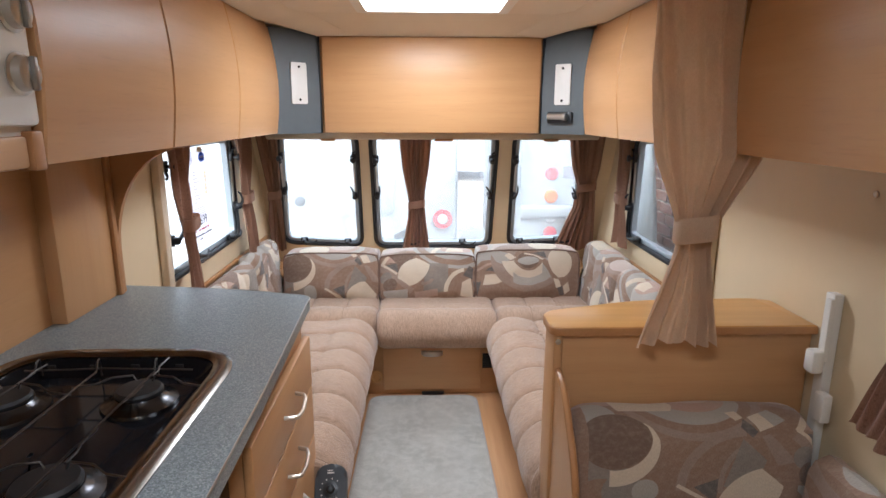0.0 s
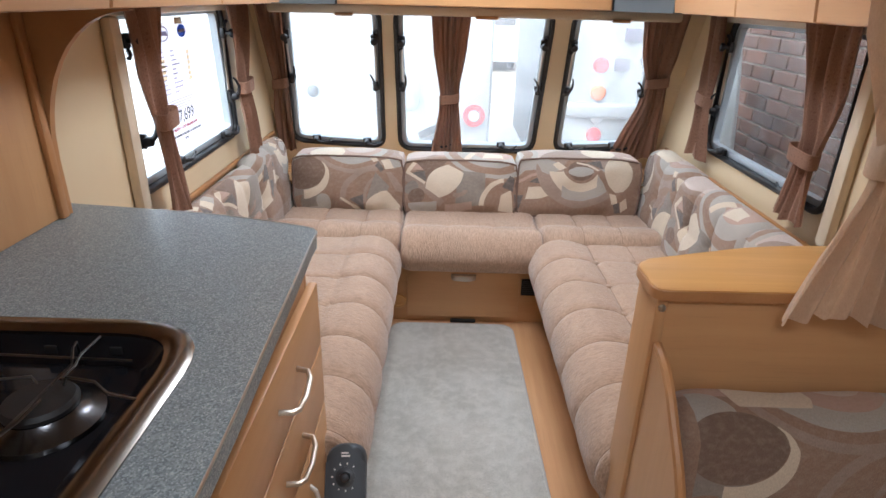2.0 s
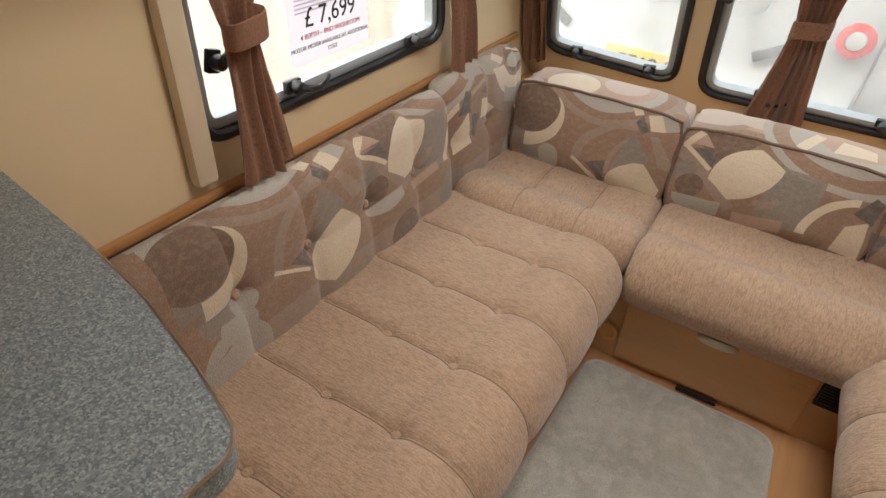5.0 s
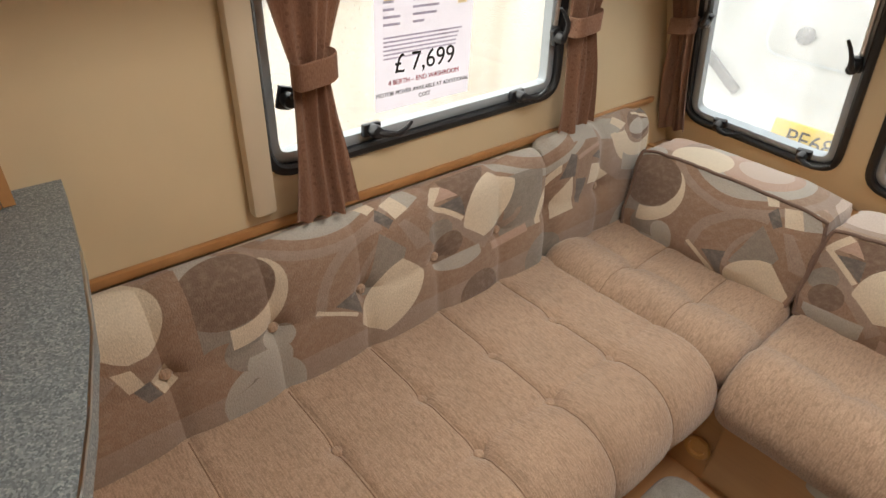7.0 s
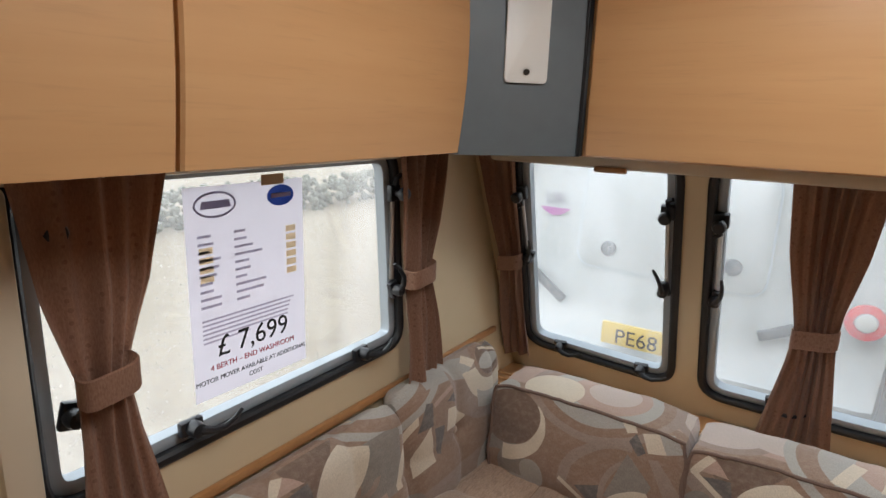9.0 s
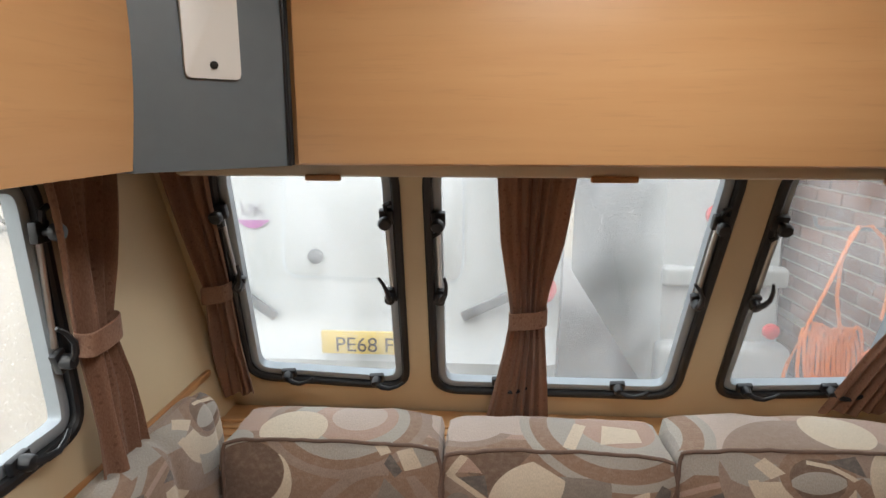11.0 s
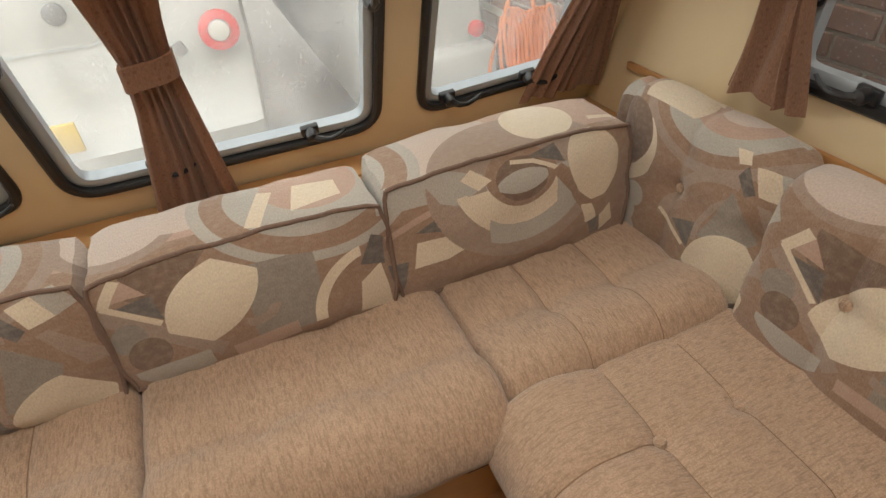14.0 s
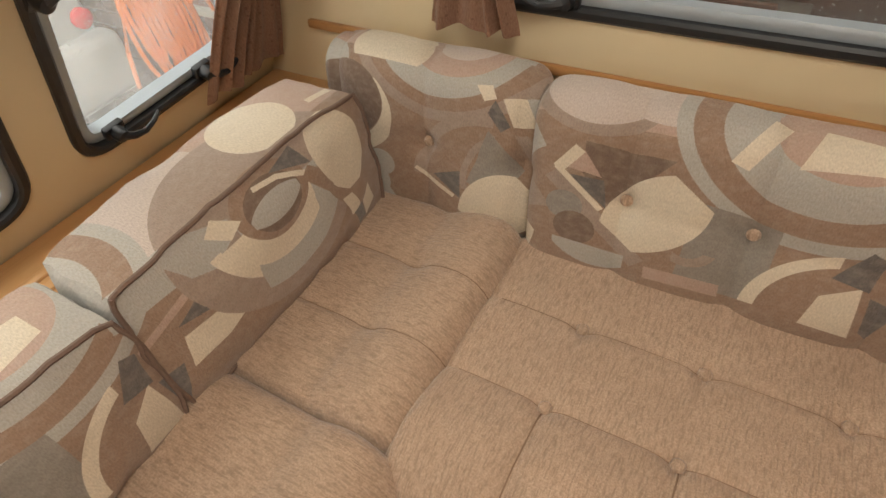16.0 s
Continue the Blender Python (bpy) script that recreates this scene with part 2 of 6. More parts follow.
    layers = [
        # rose and pale fields towards the top of the repeat; window light on cushion tops painted in
        (box(0, 1.68, 0.33, 0.50), P), (disk(0.60, 0.42, 0.10), K), (ring(0.60, 0.42, 0.10, 0.125), Q), (disk(1.16, 0.40, 0.10), K), (ring(1.16, 0.40, 0.10, 0.13), Q), (disk(0.72, 0.44, 0.09), K), (disk(1.30, 0.45, 0.08), K),
        (box(0, 1.68, -0.16, -0.06), Q), (disk(0.10, -0.10, 0.09), L), (disk(0.95, -0.10, 0.08), G), (disk(1.35, -0.13, 0.08), L), (disk(0.70, -0.12, 0.07), T),
        # disc with a crescent, rings above
        (disk(0.295, 0.39, 0.211), Q), (disk(0.295, 0.39, 0.185), M), (disk(0.295, 0.39, 0.155), L), (disk(0.31, 0.40, 0.11), P), (disk(0.32, 0.41, 0.07), K),
        (disk(0.02, 0.28, 0.06), L), (less(disk(0.03, 0.03, 0.10), disk(0.03, 0.0, 0.07)), G), (disk(0.09, 0.03, 0.055), G), (disk(0.150, 0.03, 0.035), L), (both(disk(0.12, -0.02, 0.05), box(0.05, 0.18, -0.05, 0.01)), L),
        (disk(0.070, 0.190, 0.094), T), (both(less(disk(0.068, 0.162, 0.117), disk(0.070, 0.188, 0.095)), box(0.055, 0.2, 0.0, 0.245)), C),
        (both(disk(0.165, 0.345, 0.085), box(0.05, 0.25, 0.30, 0.43)), C),
        (both(ring(0.42, 0.03, 0.163, 0.19), box(0.2, 0.415, 0.03, 0.24)), Q), (both(ring(0.49, 0.05, 0.13, 0.145), box(0.34, 0.42, 0.02, 0.19)), Q),
        (poly((0.28, 0.04), (0.345, 0.065), (0.345, -0.01)), D), (band(0.234, 0.045, 0.330, -0.008, 0.011), C),
        (poly((0.36, 0.04), (0.405, 0.185), (0.47, 0.117), (0.44, 0.03)), G), (poly((0.403, 0.225), (0.416, 0.258), (0.447, 0.207), (0.43, 0.188)), D),
        (poly((0.43, 0.265), (0.467, 0.283), (0.492, 0.226), (0.452, 0.208)), C), (poly((0.375, 0.285), (0.405, 0.292), (0.418, 0.262), (0.395, 0.25)), C), (poly((0.467, 0.283), (0.50, 0.30), (0.53, 0.25), (0.492, 0.226)), L),
        (poly((0.455, 0.19), (0.475, 0.20), (0.55, 0.11), (0.50, 0.10)), Q), (leaf(0.43, 0.0, 48, 0.07, 0.15, -0.092, 0.088), C),
        # arrow and large leaf
        (poly((0.60, 0.28), (0.60, 0.21), (0.655, 0.15), (0.75, 0.28)), T), (disk(0.96, 0.40, 0.232), L), (poly((0.80, 0.21), (0.93, 0.205), (0.93, 0.02), (0.79, 0.02)), G),
        (disk(0.96, 0.40, 0.207), M), (disk(0.96, 0.40, 0.163), L), (disk(0.97, 0.41, 0.10), P), (both(ring(0.80, 0.11, 0.03, 0.05), box(0.78, 0.9, 0.0, 0.1)), Q),
        (band(0.545, 0.195, 0.725, 0.03, 0.034), Q), (poly((0.575, 0.20), (0.64, 0.205), (0.65, 0.142)), D), (poly((0.57, 0.215), (0.60, 0.26), (0.635, 0.21)), P),
        (band(0.553, 0.213, 0.642, 0.136, 0.013), C), (band(0.556, 0.207, 0.592, 0.262, 0.022), C), (disk(0.575, 0.125, 0.035), G), (disk(0.60, 0.075, 0.04), T),
        (both(disk(0.64, 0.10, 0.11), box(0.56, 0.70, -0.01, 0.04)), L), (leaf(0.735, 0.155, 52, 0.074, 0.15, -0.092, 0.088), C),
        (both(ring(1.07, 0.02, 0.142, 0.166), box(0.90, 1.02, 0.02, 0.20)), C), (both(ring(1.07, 0.02, 0.10, 0.142), box(0.90, 1.05, 0.02, 0.20)), M),
        (poly((1.0, 0.01), (1.010, 0.085), (1.06, 0.125), (1.075, 0.01)), C), (poly((1.015, 0.13), (1.05, 0.20), (1.075, 0.19), (1.07, 0.12)), D),
        (band(0.838, 0.30, 0.880, 0.41, 0.030), C), (poly((0.915, 0.32), (0.935, 0.41), (1.02, 0.40), (1.02, 0.34)), C), (band(0.74, 0.015, 0.87, 0.025, 0.03), P),
        # rings and oval
        (poly((1.07, 0.24), (1.07, 0.31), (1.17, 0.30), (1.20, 0.225)), L), (band(1.08, 0.178, 1.215, 0.215, 0.016), P), (poly((1.142, 0.165), (1.212, 0.198), (1.25, 0.125)), D),
        (poly((1.142, 0.141), (1.236, 0.126), (1.257, 0.089), (1.202, 0.072), (1.129, 0.075)), C), (poly((1.075, 0.11), (1.12, 0.10), (1.10, 0.02), (1.085, 0.03)), D),
        (disk(1.385, 0.235, 0.212), Q), (poly((1.16, 0.31), (1.21, 0.31), (1.33, 0.25), (1.24, 0.20), (1.20, 0.22)), L), (both(disk(1.385, 0.235, 0.178), box(1.30, 1.68, 0.0, 0.235)), L), (both(disk(1.385, 0.235, 0.178), box(1.30, 1.56, 0.235, 0.42)), Q),
        (both(ring(1.385, 0.235, 0.083, 0.128), poly((1.235, 0.215), (1.465, 0.215), (1.465, 0.08), (1.235, 0.08))), C), (both(ring(1.385, 0.235, 0.128, 0.150), box(1.22, 1.30, 0.10, 0.22)), C), (disk(1.385, 0.235, 0.084), M), (disk(1.385, 0.225, 0.062), T), (leaf(1.385, 0.215, 4, 0.032, 0.09, -0.06, 0.06), L),
        (poly((1.25, 0.263), (1.278, 0.287), (1.315, 0.24), (1.283, 0.222)), C), (poly((1.41, 0.28), (1.48, 0.30), (1.49, 0.235)), D), (band(1.365, 0.275, 1.42, 0.262, 0.013), C), (band(1.415, 0.264, 1.478, 0.218, 0.013), C),
        (disk(1.60, 0.20, 0.105), M), (band(1.468, 0.225, 1.60, 0.02, 0.034), M), (leaf(1.567, 0.218, 96, 0.070, 0.13, -0.105, 0.10), C),
        (poly((1.53, 0.105), (1.562, 0.10), (1.578, 0.052), (1.548, 0.05)), C), (poly((1.555, 0.050), (1.585, 0.060), (1.60, 0.018), (1.572, 0.012)), D), (poly((1.588, 0.06), (1.617, 0.088), (1.632, 0.04), (1.602, 0.018)), C),
        (both(disk(1.485, 0.40, 0.083), box(1.38, 1.6, 0.325, 0.5)), C), (band(1.60, 0.36, 1.67, 0.35, 0.016), C),
    ]
    c = M
    for mask, col in layers:
        c = mixrgb(n, l, mask, c, col)
    fine = noise_node(n, l, 380, 2, (1, 0.4, 1), "uv")
    mid = noise_node(n, l, 60, 3, (1, 1, 1), "uv")
    c = mixrgb(n, l, 0.6, c, mixrgb(n, l, ramp(n, l, fine, 0.25, 0.75), (0.58, 0.56, 0.53), (1.0, 1.0, 1.0)), "MULTIPLY")
    c = mixrgb(n, l, math_node(n, l, "MULTIPLY", ramp(n, l, mid, 0.45, 0.75), 0.22), c, (0.5, 0.42, 0.34))
    l.new(c, p.inputs["Base Color"])
    p.inputs["Roughness"].default_value, p.inputs["Sheen Weight"].default_value = 0.95, 0.25
    bump(n, l, p, fine, 0.8, 0.002)
    return m


def pane_material():
    """Acrylic pane: clear, a little smoky, with gloss and dried rain marks."""
    m, n, l, p = nodes("acrylic_pane")
    out = n["Material Output"]
    clear = n.new("ShaderNodeBsdfTransparent")
    clear.inputs[0].default_value = (0.90, 0.925, 0.93, 1)
    gloss = n.new("ShaderNodeBsdfGlossy")
    gloss.inputs["Roughness"].default_value = 0.04
    mx = n.new("ShaderNodeMixShader")
    mx.inputs[0].default_value = 0.035
    l.new(clear.outputs[0], mx.inputs[1])
    l.new(gloss.outputs[0], mx.inputs[2])
    film = n.new("ShaderNodeBsdfTranslucent")
    film.inputs[0].default_value = (0.8, 0.8, 0.8, 1)
    vo = n.new("ShaderNodeTexVoronoi")
    vo.inputs["Scale"].default_value = 95
    l.new(n.new("ShaderNodeNewGeometry").outputs["Position"], vo.inputs["Vector"])
    drops = math_node(n, l, "LESS_THAN", vo.outputs["Distance"], 0.14)
    haze = ramp(n, l, noise_node(n, l, 7, 5, (1, 1, 0.16)), 0.25, 0.8)
    fac = math_node(n, l, "ADD", math_node(n, l, "MULTIPLY", drops, 0.20), math_node(n, l, "MULTIPLY", haze, 0.25))
    mx2 = n.new("ShaderNodeMixShader")
    l.new(fac, mx2.inputs[0])
    l.new(mx.outputs[0], mx2.inputs[1])
    l.new(film.outputs[0], mx2.inputs[2])
    l.new(mx2.outputs[0], out.inputs[0])
    return m


carpet_mat, worktop_mat, pattern_mat, pane_mat = carpet_material(), worktop_material(), patterned_material(), pane_material()
gel_mat = plain("white_bodywork", (0.33, 0.35, 0.36), 0.35, 0, 0.03, 3, 0.02)
brick_mat_a = plain("brown_brick", (0.17, 0.10, 0.075), 0.9, 0, 0.25, 30, 0.5)
mortar_mat = plain("mortar", (0.36, 0.32, 0.27), 0.95, 0, 0.12, 40, 0.4)
gravel_mat = plain("gravel", (0.25, 0.21, 0.155), 0.95, 0, 0.22, 9, 0.8)
tarmac_mat = plain("wet_tarmac", (0.12, 0.11, 0.10), 0.6, 0, 0.2, 14, 0.4)
orange_mat = plain("orange_cable", (0.75, 0.20, 0.05), 0.45, 0, 0.08, 20, 0.0)
red_mat = plain("red_lens", (0.55, 0.02, 0.03), 0.2, 0, 0.1, 60, 0.0)
amber_mat = plain("amber_lens", (0.75, 0.18, 0.02), 0.2, 0, 0.1, 60, 0.0)
clear_mat = plain("clear_lens", (0.55, 0.58, 0.60), 0.15, 0.3, 0.1, 60, 0.0)
yellow_mat = plain("yellow_plate", (0.55, 0.41, 0.10), 0.4, 0, 0.04, 20, 0.0)
paper_mat = plain("lilac_paper", (0.66, 0.63, 0.70), 0.7, 0, 0.02, 20, 0.0)
add_glow_through(paper_mat, 0.55)
ink_mat = plain("black_ink", (0.02, 0.02, 0.022), 0.7, 0, 0.02, 20, 0.0)
greyink_mat = plain("grey_ink", (0.42, 0.39, 0.47), 0.7, 0, 0.02, 20, 0.0)
redink_mat = plain("red_ink", (0.50, 0.04, 0.06), 0.7, 0, 0.02, 20, 0.0)
blueink_mat = plain("blue_ink", (0.03, 0.06, 0.25), 0.7, 0, 0.02, 20, 0.0)
amberink_mat = plain("amber_ink", (0.82, 0.66, 0.40), 0.7, 0, 0.02, 20, 0.0)
pink_mat = plain("purple_ink", (0.30, 0.08, 0.28), 0.6, 0, 0.02, 20, 0.0)
for ink in (greyink_mat, amberink_mat, blueink_mat, redink_mat):
    add_glow_through(ink, 0.8)
hedge_mat = plain("grey_hedge", (0.17, 0.175, 0.14), 0.95, 0, 0.4, 14, 0.9)

# ---- shape helpers ----


def thing(name, base, label, category, group="", kind=""):
    e = new(name)
    e.location = base
    return tagged(e, label, category, group, kind)


def part(name, bm, material, parent=None, label="", m=None, smooth=True, recalc=True):
    me = bpy.data.meshes.new(name) if not isinstance(bm, bpy.types.Mesh) else bm
    if me is not bm:
        if recalc:
            bmesh.ops.recalc_face_normals(bm, faces=bm.faces[:])
        bm.to_mesh(me)
        bm.free()
        me.materials.append(material)
        if smooth:
            for q in me.polygons:
                q.use_smooth = True
            me.set_sharp_from_angle(angle=radians(38))
    ob = new(name, me)
    if m is not None:
        ob.matrix_basis = m
    if parent is not None:
        ob.parent = parent
        if parent.type == "EMPTY":
            ob.matrix_parent_inverse = Matrix.Translation(-parent.location)
    return tagged(ob, label)


def bm_box(x0, x1, y0, y1, z0, z1, bev=0.003, bm=None, seg=2):
    bm = bm or bmesh.new()
    q = bmesh.ops.create_cube(bm, size=1, matrix=Matrix.LocRotScale(((x0 + x1) / 2, (y0 + y1) / 2, (z0 + z1) / 2), None, (x1 - x0, y1 - y0, z1 - z0)))
    if bev:
        es = list({e for vv in q["verts"] for e in vv.link_edges})
        bmesh.ops.bevel(bm, geom=es, offset=min(bev, 0.45 * min(x1 - x0, y1 - y0, z1 - z0)), segments=seg, affect="EDGES", profile=0.5)
    return bm


def bm_prism(pts, lift, m=None, bev=0.0, bm=None):
    """Outline pts (x, y), raised by lift along z, then moved by m."""
    bm = bm or bmesh.new()
    m = m or Matrix()
    lo = [bm.verts.new(m @ Vector((x, y, 0))) for x, y in pts]
    hi = [bm.verts.new(m @ Vector((x, y, lift))) for x, y in pts]
    k = len(pts)
    bm.faces.new(lo[::-1])
    top = bm.faces.new(hi)
    for i in range(k):
        bm.faces.new((lo[i], lo[(i + 1) % k], hi[(i + 1) % k], hi[i]))
    if bev:
        bmesh.ops.bevel(bm, geom=list(top.edges), offset=bev, segments=2, affect="EDGES", profile=0.5)
    return bm


def round_outline(corners, r, seg=7):
    """A polygon with rounded corners; r is a number or one for each corner."""
    out = []
    k = len(corners)
    for i in range(k):
        p, a, b = Vector(corners[i]), Vector(corners[i - 1]), Vector(corners[(i + 1) % k])
        rr = r[i] if isinstance(r, (list, tuple)) else r
        if rr <= 0:
            out.append(tuple(p))
            continue
        d0, d1 = (a - p).normalized(), (b - p).normalized()
        for s in range(seg + 1):
            t = s / seg
            q0, q1 = p + d0 * rr, p + d1 * rr
            out.append(tuple((1 - t) ** 2 * q0 + 2 * t * (1 - t) * p + t * t * q1))
    return out


def grow(pts, d):
    """The outline moved outwards by d."""
    k = len(pts)
    area = sum(pts[i][0] * pts[(i + 1) % k][1] - pts[(i + 1) % k][0] * pts[i][1] for i in range(k))
    s = 1 if area > 0 else -1
    out = []
    for i in range(k):
        a, b = Vector(pts[i - 1]), Vector(pts[(i + 1) % k])
        t = (b - a).normalized()
        out.append((pts[i][0] + s * d * t.y, pts[i][1] - s * d * t.x))
    return out


def bm_ring(outer, inner, lo, hi, m=None, bm=None, lip=0.0):
    """A frame between two outlines with as many points, from height lo to hi."""
    bm = bm or bmesh.new()
    m = m or Matrix()
    k = len(outer)
    rows = []
    if lip:
        mid = [((a[0] * 0.75 + b[0] * 0.25), (a[1] * 0.75 + b[1] * 0.25)) for a, b in zip(outer, inner)]
        mid2 = [((a[0] * 0.25 + b[0] * 0.75), (a[1] * 0.25 + b[1] * 0.75)) for a, b in zip(outer, inner)]
        prof = ((outer, lo), (outer, hi - lip), (mid, hi), (mid2, hi), (inner, hi - lip), (inner, lo))
    else:
        prof = ((outer, lo), (outer, hi), (inner, hi), (inner, lo))
    for pts, z in prof:
        rows.append([bm.verts.new(m @ Vector((x, y, z))) for x, y in pts])
    for a, b in zip(rows, rows[1:] + rows[:1]):
        for i in range(k):
            j = (i + 1) % k
            bm.faces.new((a[i], a[j], b[j], b[i]))
    return bm


def bm_grid(rows, uvfn=None, close_u=False, caps=False, bm=None):
    """Faces over rows of points; with caps the end rows are filled."""
    bm = bm or bmesh.new()
    vs = [[bm.verts.new(q) for q in r] for r in rows]
    for a, b in zip(vs, vs[1:]):
        k = len(a)
        for i in range(k if close_u else k - 1):
            j = (i + 1) % k
            bm.faces.new((a[i], a[j], b[j], b[i]))
    if caps:
        bm.faces.new(vs[0][::-1])
        bm.faces.new(vs[-1])
    if uvfn:
        set_uv(bm, uvfn)
    return bm


def set_uv(bm, uvfn):
    lay = bm.loops.layers.uv.verify()
    for fc in bm.faces:
        for lp in fc.loops:
            lp[lay].uv = uvfn(lp.vert.co)


def bm_tube(pts, r, seg=8, bm=None, caps=True):
    bm = bm or bmesh.new()
    pts = [Vector(q) for q in pts]
    rows, up = [], Vector((0, 0, 1))
    for i, q in enumerate(pts):
        d = (pts[min(i + 1, len(pts) - 1)] - pts[max(i - 1, 0)]).normalized()
        if abs(d.dot(up)) > 0.95:
            up = Vector((1, 0, 0))
        a = d.cross(up).normalized()
        b = d.cross(a).normalized()
        rr = r[i] if isinstance(r, (list, tuple)) else r
        rows.append([q + a * rr * math.cos(2 * math.pi * s / seg) + b * rr * math.sin(2 * math.pi * s / seg) for s in range(seg)])
    return bm_grid(rows, None, True, caps, bm)


def bm_lathe(prof, m=None, seg=20, bm=None):
    """Turned shape: profile of (radius, height) about the z axis."""
    bm = bm or bmesh.new()
    m = m or Matrix()
    rows = [[m @ Vector((max(r, 1e-4) * math.cos(2 * math.pi * s / seg), max(r, 1e-4) * math.sin(2 * math.pi * s / seg), z)) for s in range(seg)] for r, z in prof]
    return bm_grid(rows, None, True, True, bm)


def arc(cx, cy, r, a0, a1, k=8):
    return [(cx + r * math.cos(radians(a0 + (a1 - a0) * i / k)), cy + r * math.sin(radians(a0 + (a1 - a0) * i / k))) for i in range(k + 1)]


def lettering(name, text, size, m, material, parent, align="CENTER"):
    cu = bpy.data.curves.new(name, "FONT")
    cu.body, cu.size, cu.align_x, cu.extrude = text, size, align, 0.0004
    ob = new(name, cu)
    me = bpy.data.meshes.new_from_object(ob.evaluated_get(bpy.context.evaluated_depsgraph_get()))
    bpy.data.objects.remove(ob)
    me.materials.clear()
    me.materials.append(material)
    return part(name, me, material, parent, "", m)


def structure(name, bm, material, label, category, smooth=True):
    return tagged(part(name, bm, material, None, "", None, smooth), label, category, "", "structure")


# ---- shell of the caravan ----
XW, XL, Y0, YF, ZC = 1.062, 1.0, -0.80, 4.60, 1.93   # right and left walls, rear wall, front wall at 0.76 m, ceiling
SLOPE = 0.45                                    # the front wall leans back


def front_y(z):
    return YF - SLOPE * (z - 0.76)


def wall_with_holes(name, outline, holes, m, thick, label):
    """A wall of some thickness with openings cut right through."""
    bm = bmesh.new()
    loops = [outline] + holes
    for z in (0.0, thick):
        edges = []
        for lp in loops:
            vs = [bm.verts.new((x, y, z)) for x, y in lp]
            edges += [bm.edges.new((vs[i], vs[(i + 1) % len(vs)])) for i in range(len(vs))]
        bmesh.ops.triangle_fill(bm, use_beauty=True, use_dissolve=False, edges=edges)
    for lp in loops:
        k = len(lp)
        lo = [bm.verts.new((x, y, 0)) for x, y in lp]
        hi = [bm.verts.new((x, y, thick)) for x, y in lp]
        for i in range(k):
            bm.faces.new((lo[i], lo[(i + 1) % k], hi[(i + 1) % k], hi[i]))
    bmesh.ops.remove_doubles(bm, verts=bm.verts[:], dist=1e-5)
    bmesh.ops.transform(bm, matrix=m, verts=bm.verts[:])
    return structure(name, bm, wall_mat, label, "wall", False)


# window outlines in their wall's plane
SIDE_WIN = round_outline([(3.16, 0.845), (4.065, 0.845), (4.02, 1.40), (3.16, 1.40)], 0.075)
LEFT_WIN = round_outline([(3.116, 0.872), (3.985, 0.880), (3.945, 1.403), (3.116, 1.403)], 0.07)
DIN_WIN = round_outline([(1.15, 0.845), (2.10, 0.845), (2.10, 1.40), (1.15, 1.40)], 0.075)
LEN = math.hypot(1, SLOPE)
S0, S1 = (0.675 - 0.2) * LEN, (1.41 - 0.2) * LEN      # along the slope from z = 0.2
FRONT_WINS = [
    round_outline([(-0.93, S0 + 0.03), (-0.425, S0), (-0.408, S1), (-0.862, S1)], 0.085),
    round_outline([(-0.352, S0 - 0.01), (0.384, S0 - 0.01), (0.384, S1), (-0.348, S1)], 0.085),
    round_outline([(0.488, S0), (0.945, S0 + 0.03), (0.875, S1), (0.464, S1)], 0.085),
]
M_LEFT = Matrix(((0, 0, -1, -XL), (1, 0, 0, 0), (0, 1, 0, 0), (0, 0, 0, 1)))      # (y, z, depth outwards)
M_RIGHT = Matrix(((0, 0, 1, XW), (1, 0, 0, 0), (0, 1, 0, 0), (0, 0, 0, 1)))
M_FRONT = Matrix(((1, 0, 0, 0), (0, -SLOPE / LEN, 1 / LEN, front_y(0.2)), (0, 1 / LEN, SLOPE / LEN, 0.2), (0, 0, 0, 1)))

wall_with_holes("wall_left", [(Y0, 0), (4.98, 0), (4.86, 0.2), (4.03, 2.05), (Y0, 2.05)], [LEFT_WIN], M_LEFT, 0.03, "cream vinyl caravan side wall with a window")
wall_with_holes("wall_right", [(Y0, 0), (4.98, 0), (4.86, 0.2), (4.03, 2.05), (Y0, 2.05)], [SIDE_WIN, DIN_WIN], M_RIGHT, 0.03, "cream vinyl caravan side wall with two windows")
wall_with_holes("wall_front", [(-XW - 0.03, 0), (XW + 0.03, 0), (XW + 0.03, 2.0), (-XW - 0.03, 2.0)], FRONT_WINS, M_FRONT, 0.03, "cream sloping front wall with three windows")
structure("wall_rear", bm_box(-XW, XW, Y0 - 0.04, Y0, 0, 2.0, 0), wall_mat, "plain cream rear wall", "wall")
structure("wall_lower_front", bm_box(-XW, XW, 4.855, 4.90, 0, 0.22, 0), wall_mat, "plain cream lower front wall", "wall")
structure("floor", bm_box(-XW - 0.03, XW + 0.03, Y0 - 0.04, 4.9, -0.04, 0, 0), wood_floor, "light beech-effect vinyl floor", "floor")


